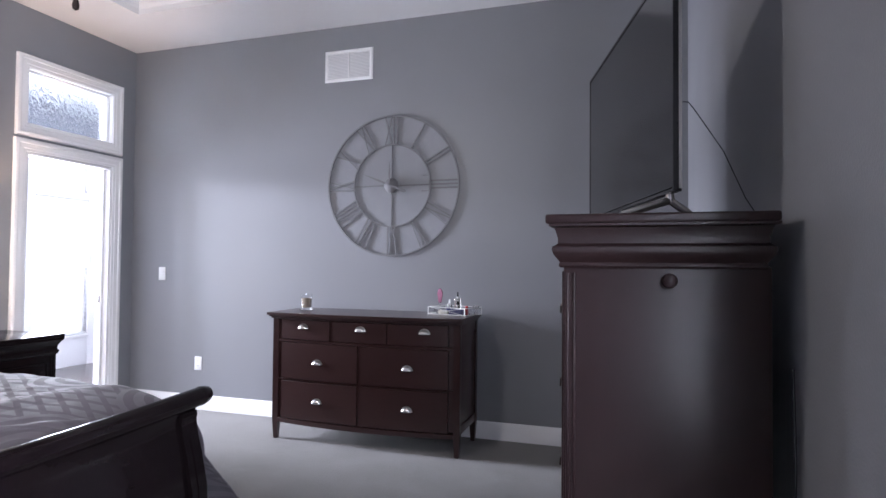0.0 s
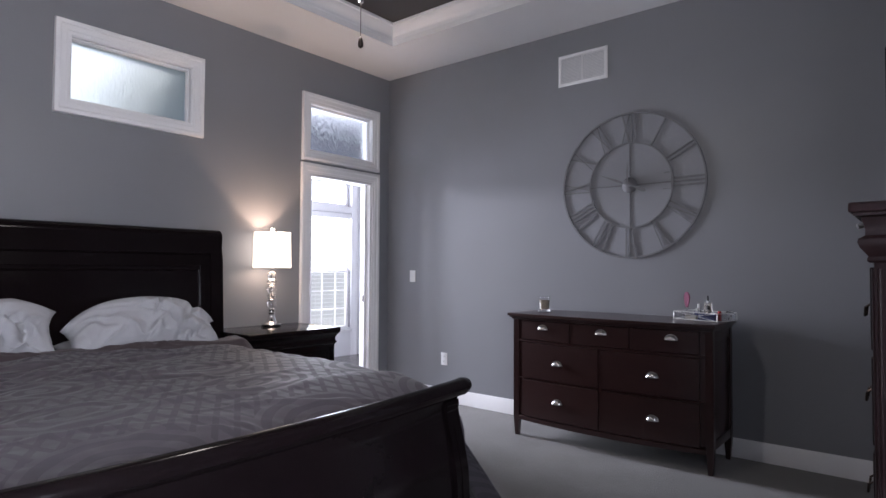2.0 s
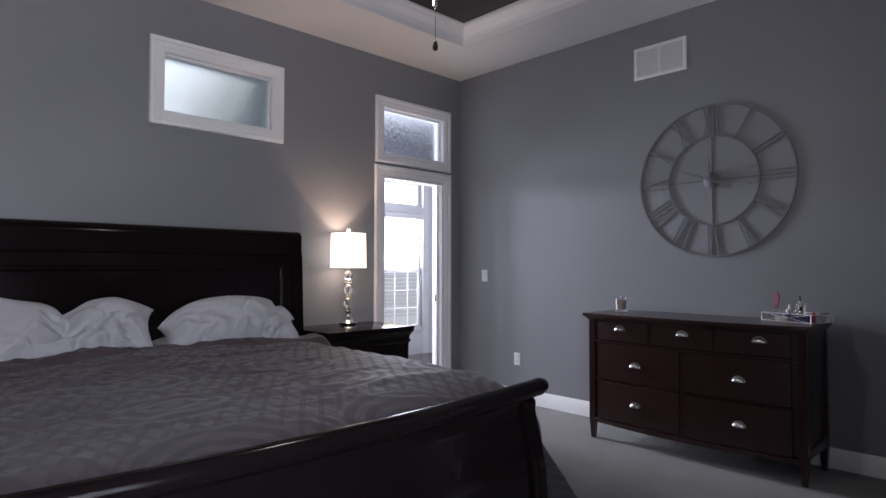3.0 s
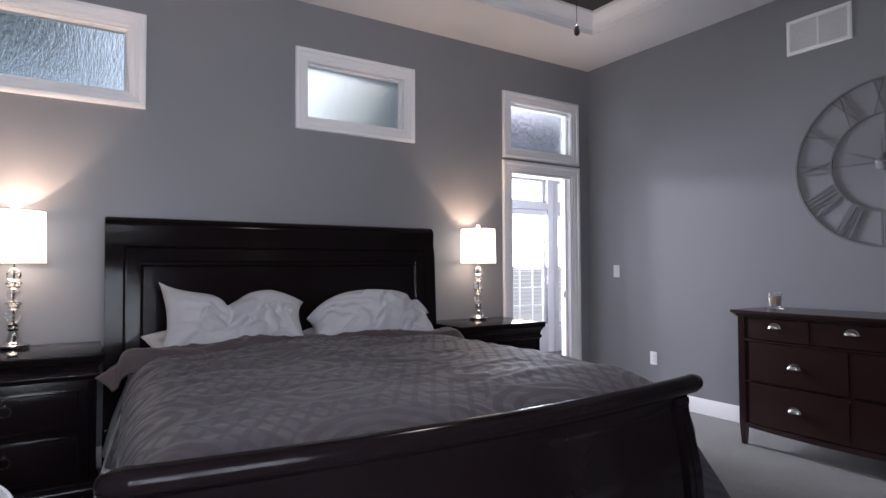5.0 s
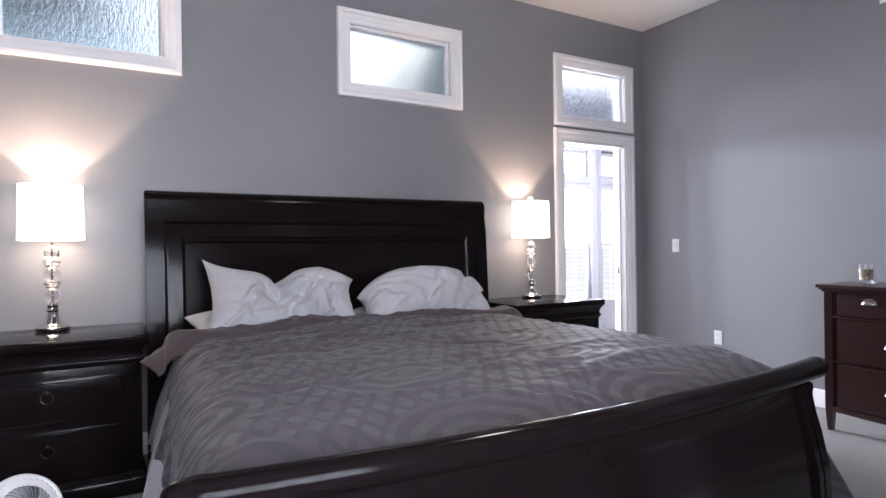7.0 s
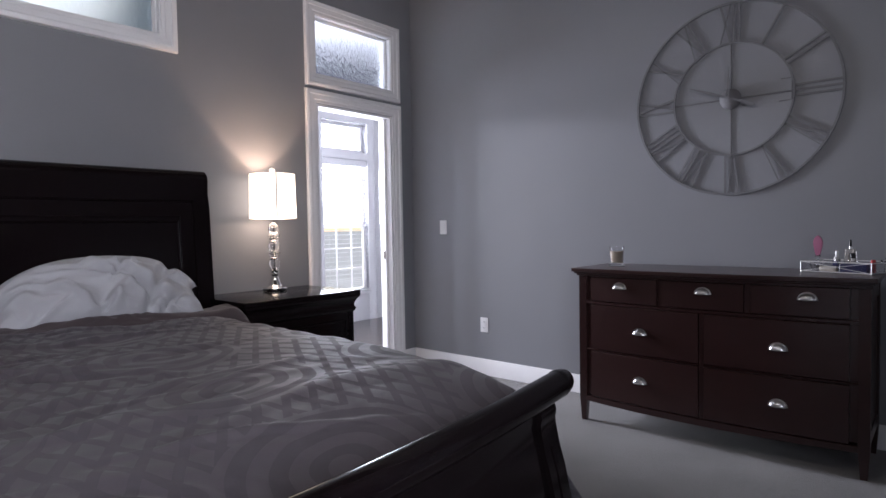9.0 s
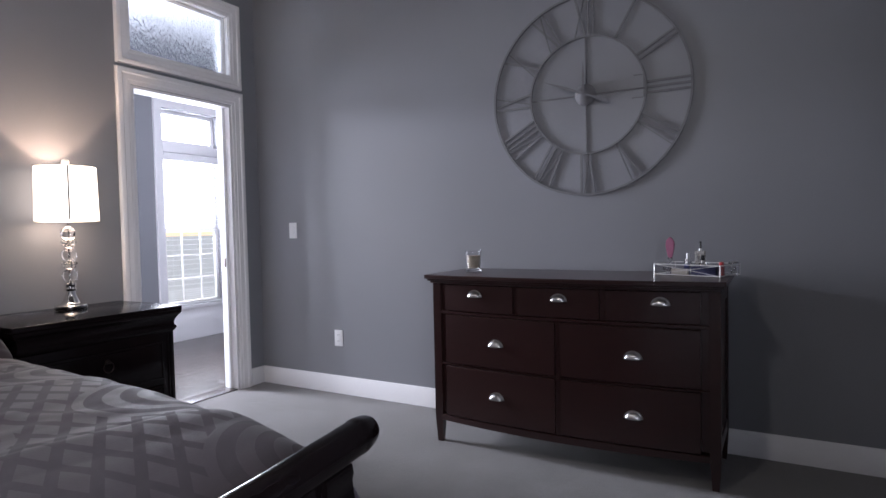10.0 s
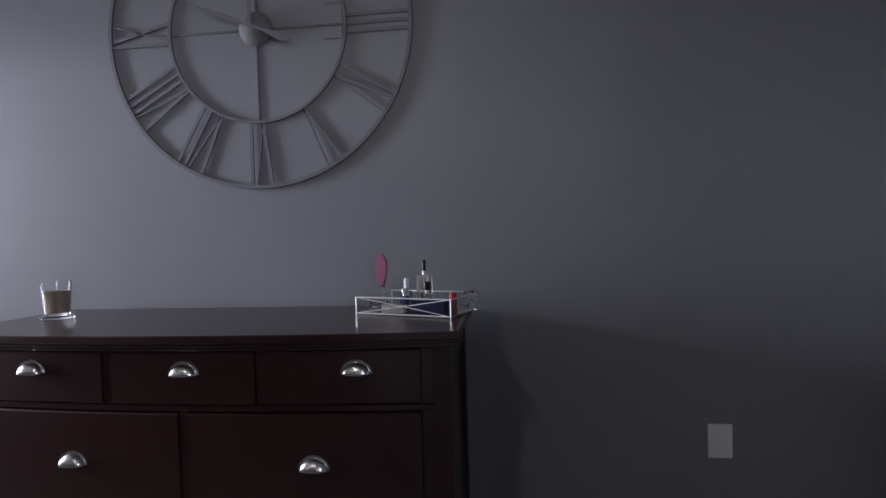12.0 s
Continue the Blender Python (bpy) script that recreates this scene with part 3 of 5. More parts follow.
# ---- nightstands ----
def nightstand(y0, y1, label):
    xb, xf, top = W + 0.05, -3.46, 0.815
    o = empty("nightstand", (xb, (y0 + y1) / 2, 0))
    tagged(o, label, "nightstand", "nightstands beside the bed")
    d, w = xf - xb, (y1 - y0) / 2
    body_d, body_w = d - 0.035, w - 0.038
    part("top", box((0, -w, top - 0.028), (d, w, top), 0.006, seg=3), "espresso", o)
    part("cornice", ring(0.0, body_d, -body_w, body_w, crown_profile(0.034, top - 0.028, 0.135), lambda a, b, h: (a, b, h)), "espresso", o)
    bm = box((0.0, -body_w, 0.10), (body_d, body_w, top - 0.10), 0.004)
    part("body", bm, "espresso", o)
    part("plinth", ring(0.0, body_d, -body_w, body_w, [(-0.02, 0.0), (0.022, 0.0), (0.022, 0.07), (0.016, 0.085), (0.008, 0.095), (0.0, 0.11), (-0.02, 0.11)], lambda a, b, h: (a, b, h)), "espresso", o)
    for za, zb in ((0.405, 0.625), (0.135, 0.375)):
        dr = part("drawer", box((body_d - 0.01, -body_w + 0.075, za), (body_d + 0.014, body_w - 0.075, zb), 0.006), "espresso", o)
        part("drawer_bead", ring(-body_w + 0.082, body_w - 0.082, za + 0.007, zb - 0.007, [(0, 0), (0, 0.004), (-0.006, 0.006), (-0.012, 0.0)], lambda a, b, h: (body_d + 0.0125 + h, a, b)), "espresso", dr)
        ring_pull(dr, body_d + 0.014, 0.0, (za + zb) / 2 + 0.055, 1)
    for s in (-1, 1):
        for k in (0, 1):
            y = s * (body_w - 0.02 - 0.018 * k)
            part("pilaster", tube([(body_d + 0.001, y, 0.13), (body_d + 0.001, y, 0.655)], 0.005, 8), "espresso", o)
    return o


nightstand(2.60, 3.475, "espresso wooden nightstand with moulded cornice near the doorway")
nightstand(-0.665, 0.230, "espresso wooden nightstand with ring pulls behind the white fan")


# ---- table lamps ----
def table_lamp(y, label, seam_turn):
    z0 = 0.8165
    o = empty("table_lamp", (-3.93, y, z0))
    tagged(o, label, "lamp", "lit lamps on the nightstands")
    part("base", lathe([(0, 0), (0.078, 0), (0.080, 0.004), (0.080, 0.020), (0.076, 0.024), (0.058, 0.027), (0.046, 0.036), (0.032, 0.060), (0.024, 0.085), (0.021, 0.098), (0.028, 0.102), (0.030, 0.110), (0.026, 0.118), (0.022, 0.120), (0.028, 0.124), (0.030, 0.134), (0.026, 0.142), (0.010, 0.145), (0, 0.145)], 40), "chrome", o, "polished chrome stepped base")

    def ball(z, r, seg=20):
        return lathe([(0.006, z - r)] + [(r * math.cos(radians(a)), z + r * math.sin(radians(a))) for a in range(-75, 76, 15)] + [(0.006, z + r)], seg)

    def disc(z, r, h):
        return lathe([(0.006, z - h), (r - 0.006, z - h), (r, z - h + 0.006), (r, z + h - 0.006), (r - 0.006, z + h), (0.006, z + h)], 8)

    for z, r in ((0.183, 0.037), (0.298, 0.037)):
        part("crystal_ball", ball(z, r), "crystal", o, "clear crystal ball")
    part("crystal_ball", ball(0.412, 0.037, 10), "crystal", o, "faceted clear crystal ball")
    for z in (0.232, 0.250, 0.348, 0.366):
        part("crystal_disc", disc(z, 0.040 if z in (0.250, 0.366) else 0.031, 0.008), "crystal", o, "faceted clear crystal disc")
    for z in (0.146, 0.219, 0.262, 0.334, 0.378, 0.447):
        part("collar", lathe([(0, z - 0.004), (0.012, z - 0.004), (0.014, z), (0.012, z + 0.004), (0, z + 0.004)], 16), "chrome", o)
    part("rod", lathe([(0, 0.14), (0.0045, 0.14), (0.0045, 0.80), (0, 0.80)], 10), "chrome", o, "thin chrome rod")
    za, zb, ra, rb = 0.480, 0.775, 0.152, 0.146
    sh = part("shade", lathe([(ra, za), (rb, zb), (rb - 0.003, zb), (ra - 0.003, za), (ra, za)], 56), "shade", o, "lit white drum shade")
    sh.visible_shadow = True
    for z, r in ((za, ra), (zb, rb)):
        part("rim", tube([(r * math.cos(a), r * math.sin(a), z) for a in np.linspace(0, 2 * math.pi, 57)[:-1]], 0.0022, 6, closed=True), "cream", sh)
    seam = part("seam", box((rb - 0.001, -0.0045, za + 0.006), (ra + 0.002, 0.0045, zb - 0.004), 0.001), "linen", sh, "unlit linen seam of the shade")
    seam.rotation_euler = (0, 0, radians(seam_turn))
    for k in range(3):
        a = radians(120 * k + 20)
        part("shade_spoke", tube([(0, 0, zb - 0.03), (rb * math.cos(a), rb * math.sin(a), zb - 0.004)], 0.0018, 5), "chrome", o)
    part("socket", lathe([(0, 0.50), (0.017, 0.50), (0.017, 0.56), (0, 0.56)], 14), "nickel", o)
    part("finial", lathe([(0, 0.775), (0.006, 0.775), (0.006, 0.785), (0.016, 0.790), (0.020, 0.802), (0.016, 0.814), (0.006, 0.820), (0, 0.822)], 16), "plastic", o, "small round white finial")
    for ob in [o, *o.children_recursive]:
        if ob.data:
            ob.data.transform(Matrix.Scale(1.03, 4))


table_lamp(3.11, "lit crystal-ball table lamp with white drum shade beside the doorway", -24)
table_lamp(-0.217, "lit crystal-ball table lamp with white drum shade near the floor fan", 150)


# ---- the bed ----
def bed_y(x):
    return 1.20 + (-1.21 - x) / 2.69 * 0.23


HW = 1.195
bed = empty("bed", (0, 0, 0))
tagged(bed, "espresso wooden king sleigh bed with rolled headboard and bowed footboard", "bed")
hy0, hy1 = 0.238, 2.633
hb = [(-3.86, 0.05), (-3.850, 0.30), (-3.84, 0.48), (-3.858, 0.80), (-3.8735, 1.10), (-3.888, 1.38), (-3.905, 1.46)]
hb += [(-3.955 + 0.055 * math.cos(radians(a)), 1.547 + 0.058 * math.sin(radians(a))) for a in range(0, 226, 15)]
hb += [(-3.965, 1.47), (-3.950, 1.38), (-3.94, 1.25), (-3.93, 1.05), (-3.905, 0.05)]
part("headboard", prism(hb, lambda a, b, h: (a, h, b), hy0, hy1, bevel=0.006), "espresso", bed, "tall rolled espresso headboard")


def hx(z):
    pts = hb[:7]
    for (xa, za), (xb, zb) in zip(pts, pts[1:]):
        if z <= zb:
            return xa + (xb - xa) * (z - za) / (zb - za)
    return pts[-1][0]


for off, ztop, hgt, wd in ((0.100, 1.420, 0.013, 0.014), (0.200, 1.300, 0.012, 0.014)):
    prof = [(0, -0.01), (0, hgt * 0.5), (-wd * 0.35, hgt), (-wd * 0.7, hgt * 0.8), (-wd, 0.002), (-wd, -0.01)]
    part("moulding", ring(hy0 + off, hy1 - off, 0.5, ztop, prof, lambda a, b, h: (hx(b) + h, a, b)), "espresso", bed)
part("panel_border", ring(hy0 + 0.116, hy1 - 0.116, 0.5, 1.404, [(0.0, -0.004), (0.0, 0.002), (-0.030, 0.003), (-0.078, 0.013), (-0.083, 0.010), (-0.083, -0.004)], lambda a, b, h: (hx(b) + h, a, b)), "espresso", bed, "bevelled panel border")
for y in (hy0 + 0.05, hy1 - 0.05):
    part("post", box((-3.935, y - 0.05, 0.0), (-3.835, y + 0.05, 0.30), 0.008), "espresso", bed)

fy0, fy1 = 0.160, 2.30


def bow(y):
    t = (y - 1.2075) / 1.0925
    return 0.085 * (1 - t * t)


def bowed(profile, y0, y1, n=28, bm=None):
    own = bmesh.new()
    rows = []
    for k in range(n + 1):
        y = y0 + (y1 - y0) * k / n
        rows.append([own.verts.new((-1.25 + bow(y) + x, y, z)) for x, z in profile])
    for a, b in zip(rows, rows[1:]):
        for k in range(len(profile)):
            own.faces.new((a[k], a[(k + 1) % len(profile)], b[(k + 1) % len(profile)], b[k]))
    own.faces.new(rows[0]), own.faces.new(rows[-1])
    if bm is None:
        return own
    merge(bm, own)
    return bm


roll = [(0.0 + 0.039 * math.cos(radians(a)), 0.785 + 0.038 * math.sin(radians(a))) for a in range(-100, 181, 14)]
fb_profile = [(-0.02, 0.10), (0.045, 0.10), (0.052, 0.20), (0.050, 0.32), (0.040, 0.44), (0.018, 0.56), (-0.008, 0.66), (-0.014, 0.70)] + roll + [(-0.045, 0.70), (-0.040, 0.62), (-0.02, 0.50), (0.0, 0.40), (0.008, 0.25)]
part("footboard", bowed(fb_profile, fy0 + 0.03, fy1 - 0.05), "espresso", bed, "bowed espresso footboard with rolled top rail")
for s, y in ((0, fy0), (1, fy1)):
    ya, yb = (y, y + 0.05) if s == 0 else (y - 0.05, y)
    sgn = -1 if s == 0 else 1
    yi = fy0 + 0.03 if s == 0 else fy1 - 0.05
    own, rows = bmesh.new(), []
    for t, k in ((0.0, 1.0), (0.012, 1.03), (0.022, 1.03), (0.032, 0.99), (0.050, 0.93), (0.068, 0.80), (0.080, 0.58), (0.086, 0.30)):
        y_ = yi + sgn * t
        rows.append([own.verts.new((-1.25 + bow(y_) + a * k, y_, 0.785 + (b - 0.785) * k)) for a, b in roll + [(-0.043, 0.742), (-0.028, 0.752)]])
    for a, b in zip(rows, rows[1:]):
        for k in range(len(a)):
            own.faces.new((a[k], a[(k + 1) % len(a)], b[(k + 1) % len(a)], b[k]))
    own.faces.new(rows[0]), own.faces.new(rows[-1])
    part("roll_end", own, "espresso", bed, "rounded end of the rolled rail")
post_prof = [(-0.03, 0.0), (0.075, 0.0), (0.075, 0.11), (0.062, 0.13), (0.066, 0.30), (0.058, 0.44), (0.030, 0.57), (0.012, 0.63), (0.002, 0.68), (0.000, 0.70), (0.004, 0.715), (0.0, 0.735), (-0.045, 0.722), (-0.05, 0.62), (-0.03, 0.45)]
for ya, yb in ((fy0 + 0.005, fy0 + 0.10), (fy1 - 0.155, fy1 - 0.055)):
    part("post", bowed(post_prof, ya, yb, 3), "espresso", bed, "scrolled corner post")
    ym = (ya + yb) / 2
    part("bead", bowed([(a + 0.003, b) for a, b in post_prof[3:8]] + [(a - 0.02, b) for a, b in reversed(post_prof[3:8])], ym - 0.008, ym + 0.008, 2), "espresso", bed)
part("foot_rail", bowed([(0.03, 0.08), (0.068, 0.08), (0.068, 0.16), (0.060, 0.175), (0.03, 0.18)], fy0 + 0.1, fy1 - 0.155), "espresso", bed)
for s in (-1, 1):
    own = bmesh.new()
    q = []
    for x in (-3.86, -1.25):
        for dy, z in ((0, 0.14), (0.03, 0.14), (0.03, 0.38), (0, 0.38)):
            q.append(own.verts.new((x, bed_y(x) + s * (1.03 + dy) , z)))
    for k in range(4):
        own.faces.new((q[k], q[(k + 1) % 4], q[4 + (k + 1) % 4], q[4 + k]))
    own.faces.new(q[:4]), own.faces.new(q[4:])
    part("side_rail", own, "espresso", bed)


def skewed_slab(name, x0, x1, hw, z0, z1, material, label, bulge=0.0, cat="mattress"):
    bm = box((x0, -hw, z0), (x1, hw, z1), 0.06, seg=4)
    for v in bm.verts:
        v.co.y += bed_y(v.co.x)
    o = part(name, bm, material, None, label)
    tagged(o, category=cat)
    return o


skewed_slab("mattress", -3.83, -1.30, 0.99, 0.40, 0.70, "mattress", "thick king mattress under the bedding")
skewed_slab("box_spring", -3.83, -1.30, 0.98, 0.15, 0.395, "mattress", "box spring inside the bed frame", cat="box spring")


def creases(count, seed, u0, u1, v0, v1, ang, spread, length, width):
    """Random straight creases: (u, v, cos, sin, half length, width, height)."""
    rnd = random.Random(seed)
    out = []
    for _ in range(count):
        a = radians(ang + rnd.uniform(-spread, spread))
        out.append((rnd.uniform(u0, u1), rnd.uniform(v0, v1), math.cos(a), math.sin(a), length * rnd.uniform(0.5, 1.3), width * rnd.uniform(0.6, 1.5), rnd.choice((-1, 1, 1)) * rnd.uniform(0.4, 1.0)))
    return out


def crease_height(cr, u, v):
    h = 0.0
    for cu, cv, c, s_, ln, w, a in cr:
        du, dv = u - cu, v - cv
        al = du * c + dv * s_
        if abs(al) > ln:
            continue
        ac = -du * s_ + dv * c + 0.06 * math.sin(al * 5 + cu * 9) * ln
        if abs(ac) > 3 * w:
            continue
        h += a * math.exp(-(ac / w) ** 2) * (1 - (al / ln) ** 2)
    return h


def cover(name, x0, x1, top, hw, drop_l, drop_r, nx, ns, material, label, cat, wrinkle=0.006, lift=0.0, flare=None, edge_wave=0.0, seed=0, round_=0.16, left=0.0, lines=()):
    """A cloth laid over the bed from x0 to x1, hanging over both sides by arc length."""
    bm = bmesh.new()
    uvl = bm.loops.layers.uv.new("uv")
    R, hw0 = round_, hw
    rows, uvs = [], []
    for i in range(nx + 1):
        u = i / nx
        x = x0 + (x1 - x0) * u
        dl = drop_l(x)
        dr = drop_r(x)
        quarter = R * math.pi / 2
        s0, s1 = -(hw0 - R) - quarter - dl, (hw0 - R) + quarter + dr
        row, ru = [], []
        s0 += left
        for k in range(ns + 1):
            s = s0 + (s1 - s0) * k / ns
            a = abs(s)
            sg = -1 if s < 0 else 1
            hw = hw0 - (left if sg < 0 else 0)
            if a <= hw - R:
                y, z, hang = a, 0.0, 0.0
            elif a <= hw - R + quarter:
                t = (a - hw + R) / R
                y, z, hang = hw - R + R * math.sin(t), -R * (1 - math.cos(t)), 0.0
            else:
                hang = a - (hw - R + quarter)
                y, z = hw, -R - hang
            fl = flare(x, sg) if flare else 0.12
            y += hang * fl
            z += hang * (1 - math.sqrt(max(1 - fl * fl, 0.1)))
            crown = 0.035 * (1 - min(a / hw, 1) ** 2)
            px = Vector((x * 1.0, s, seed))
            wr = wrinkle * (noise.noise(px * 3.2) * 1.6 + 0.9 * abs(noise.noise(Vector((x * 7.0 + s * 2, s * 2.4, seed + 3)))) + 0.35 * noise.noise(px * 14))
            long_fold = wrinkle * (1.6 if s < 0.3 else 0.9) * max(0, noise.noise(Vector((x * 6.5 - s * 1.3, s * 0.9, seed + 7))) - 0.1)
            wr *= 1 - 0.65 * min(max((s - 0.2) / 0.5, 0), 1)
            if lines:
                wr += (1 - 0.5 * min(max((s - 0.2) / 0.5, 0), 1)) * crease_height(lines, x, s) * 0.013
            fold = min(hang / 0.25, 1) * (0.028 * math.sin(x * 15 + 3 * noise.noise(Vector((x * 2, 0, seed)))) + 0.015 * math.sin(x * 34 + sg))
            yy = bed_y(x) + sg * (y + fold + (0.5 * wr if hang > 0 else 0))
            zz = top(x, s) + crown + z + lift + (wr + long_fold) * (1.0 if hang == 0 else 0.4)
            row.append(bm.verts.new((x, yy, max(zz, 0.012 + 0.006 * math.sin(x * 40)))))
            ru.append((x, s))
        rows.append(row)
        uvs.append(ru)
    for i in range(nx):
        for k in range(ns):
            f = bm.faces.new((rows[i][k], rows[i + 1][k], rows[i + 1][k + 1], rows[i][k + 1]))
            for lp, (ii, kk) in zip(f.loops, ((i, k), (i + 1, k), (i + 1, k + 1), (i, k + 1))):
                lp[uvl].uv = uvs[ii][kk]
    o = part(name, bm, material, None, label)
    so = o.modifiers.new("thick", "SOLIDIFY")
    so.thickness, so.offset = 0.008, 1.0
    tagged(o, category=cat)
    return o


def duvet_top(x, s):
    z = 0.772
    if x > -1.60:
        t = (x + 1.60) / 0.33
        z -= 0.07 * min(t, 1) ** 2
    if x < -3.0:
        z += 0.01 * (-3.0 - x) / 0.4
    z += 0.030 * math.exp(-((s - 0.85) / 0.33) ** 2) * min(max((x + 3.0) / 0.8, 0), 1)
    return z


cover("fitted_sheet", -3.80, -1.48, lambda x, s: 0.705, 1.045, lambda x: 0.46, lambda x: 0.20, 90, 90, "sheet", "white cotton sheet hanging at the side of the bed", "bed sheet", 0.004, seed=4, round_=0.10, flare=lambda x, sg: 0.22)
duvet = cover("duvet", -3.36, -1.272, duvet_top, 1.12,
      lambda x: 0.06 + 0.22 * min(max((-1.7 - x) / 1.5, 0), 1), lambda x: 0.44 + 0.12 * max((x + 2.2) / 0.9, 0),
      270, 320, "duvet", "grey duvet with woven rings and diamonds, spread over the unmade bed", "duvet", 0.015,
      flare=lambda x, sg: (0.18 + 0.44 * max((x + 2.3) / 0.95, 0) if sg > 0 else 0.10), seed=1, round_=0.20, left=0.055,
      lines=creases(46, 5, -3.3, -1.35, -1.1, 1.1, 75, 35, 0.36, 0.020) + creases(20, 6, -3.3, -2.6, -1.1, 1.1, 95, 25, 0.25, 0.014))
fold = cover("turned_edge", -3.51, -3.20, lambda x, s: 0.800 - 2.4 * max(abs(x + 3.36) - 0.05, 0) ** 1.5 + 0.014 * noise.noise(Vector((s * 4, 1, 2))), 1.12, lambda x: 0.0 + 0.10 * max(0, 1 - abs(x + 3.30) / 0.15), lambda x: 0.10, 40, 300, "lining", "brown-grey turned-down edge of the duvet at the pillows", "duvet", 0.022, seed=9, round_=0.07,
      flare=lambda x, sg: 0.90 if sg < 0 else 0.3, left=0.03, lines=creases(110, 8, -3.5, -3.2, -1.2, 1.2, 90, 30, 0.13, 0.010))
fold.parent = duvet
del fold["category"]


# ---- pillows ----
def pillow(w, h, t, seed, warp, label, material="sheet", n=84, ang=90):
    bm = bmesh.new()
    lines = creases(14, int(seed * 10), -0.8, 0.8, -0.8, 0.6, ang, 40, 0.75, 0.085) + creases(20, int(seed * 10) + 1, -0.8, 0.8, -0.9, 0.5, ang, 50, 0.40, 0.040)
    grid = {}
    for side in (1, -1):
        for i in range(n + 1):
            for j in range(n + 1):
                u, v = 2 * i / n - 1, 2 * j / n - 1
                rim = i in (0, n) or j in (0, n)
                if rim and side == -1:
                    continue
                cu, cv = u * (1 - 0.10 * (1 - v * v) * abs(u) ** 3), v * (1 - 0.12 * (1 - u * u) * abs(v) ** 3)
                th = t / 2 * ((1 - u ** 4) * (1 - v ** 4)) ** 0.55
                p = Vector((u * 2.2, v * 1.6, seed + side * 3.0))
                crease = abs(noise.noise(p * 1.3)) * 1.2 + abs(noise.noise(Vector((u * 3.5 + v * 3, v * 2.5 - u * 2, seed)))) * 0.7 + 0.25 * abs(noise.noise(p * 6.5))
                puck = 0.022 * (1 - min(1, 2.2 * (1 - abs(u)))) * math.sin(v * 17 + seed)
                amp = 0.055 * (th / (t / 2) if t else 0) * (1 - 0.85 * min(max(v * 1.4, 0), 1))
                z = side * (th + (0.35 - crease) * amp * 0.25 + puck * 0.12 + 0.050 * (1 - 0.95 * min(max((v - 0.10) / 0.50, 0), 1)) * (1 - 0.7 * min(max((abs(u) - 0.6) / 0.3, 0), 1)) * crease_height(lines, u, v) * min(th / (t / 2) * 1.5, 1))
                q = warp(cu, cv, Vector((cu * w / 2, cv * h / 2, z)))
                grid[(side, i, j)] = bm.verts.new(q)
    for side in (1, -1):
        for i in range(n):
            for j in range(n):
                q = []
                for a, b in ((i, j), (i + 1, j), (i + 1, j + 1), (i, j + 1)):
                    rim = a in (0, n) or b in (0, n)
                    q.append(grid[(1 if rim else side, a, b)])
                bm.faces.new(q if side > 0 else q[::-1])
    o = part("pillow", bm, material, None, label)
    me = o.data
    me.set_sharp_from_angle(angle=radians(80))
    tagged(o, category="pillow", group="pillows on the bed")
    return o


def lean(tilt, loc, fn):
    """Width along y, height up and leaning back on x by tilt degrees."""
    c, s = math.cos(radians(tilt)), math.sin(radians(tilt))

    def f(u, v, p):
        p = fn(u, v, p)
        return Vector((loc[0] - s * p.y + c * p.z, loc[1] + p.x, loc[2] + c * p.y + s * p.z))
    return f


def left_shape(u, v, p):
    lift = 0.10 * max(0, -u) ** 3 * max(0, v + 0.2) - 0.045 * math.exp(-((u + 0.08) / 0.16) ** 2) * max(0, v) + 0.03 * math.exp(-((u - 0.45) / 0.35) ** 2) * max(0, v)
    drop = -0.14 * max(0, u - 0.5) * max(0, v)
    return Vector((p.x + 0.02 * v, p.y + lift + drop, p.z - 0.035 * math.exp(-((u + 0.04 + 0.12 * v) / 0.05) ** 2) * (p.z > 0) + 0.05 * math.exp(-((u + 0.1) / 0.2) ** 2) * -1 + 0.02))


def right_shape(u, v, p):
    arch = -0.13 * abs(u) ** 2.6 * max(0, v + 0.3)
    valley = 0.055 * math.exp(-((u - 0.50 - 0.25 * v) / 0.055) ** 2) * (p.z > 0) * (1 - 0.6 * max(v, 0))
    return Vector((p.x, p.y * 0.95 + arch, p.z - valley + 0.06 * (1 - u * u) + 0.03 * v))


pillow(0.88, 0.41, 0.24, 1.3, lean(38, (-3.52, 0.940, 0.926), left_shape), "white pillow with a raised pointed corner, leaning on the headboard")
pillow(0.96, 0.41, 0.25, 5.1, lean(54, (-3.52, 1.875, 0.892), right_shape), "white plump folded pillow with creases at one end")
pillow(0.92, 0.50, 0.13, 7.7, lean(86, (-3.58, 1.90, 0.80), lambda u, v, p: p), "flat white pillow lying under the folded one")
pillow(0.86, 0.46, 0.14, 3.9, lean(80, (-3.60, 0.86, 0.81), lambda u, v, p: p), "flat white pillow lying under the leaning one")


# ---- the long dresser ----
DX0, DX1, DYB, DTOP = -2.175, -0.678, 4.64, 0.965
DYF = 4.165
dresser = empty("dresser", ((DX0 + DX1) / 2, DYB, 0))
tagged(dresser, "mahogany seven-drawer dresser with bowed front and nickel cup pulls", "dresser")
dc = (DX0 + DX1) / 2
HWD = (DX1 - DX0) / 2
DF = DYF - DYB


def dbow(x, amount=0.045):
    return -amount * (1 - (x / HWD) ** 2)


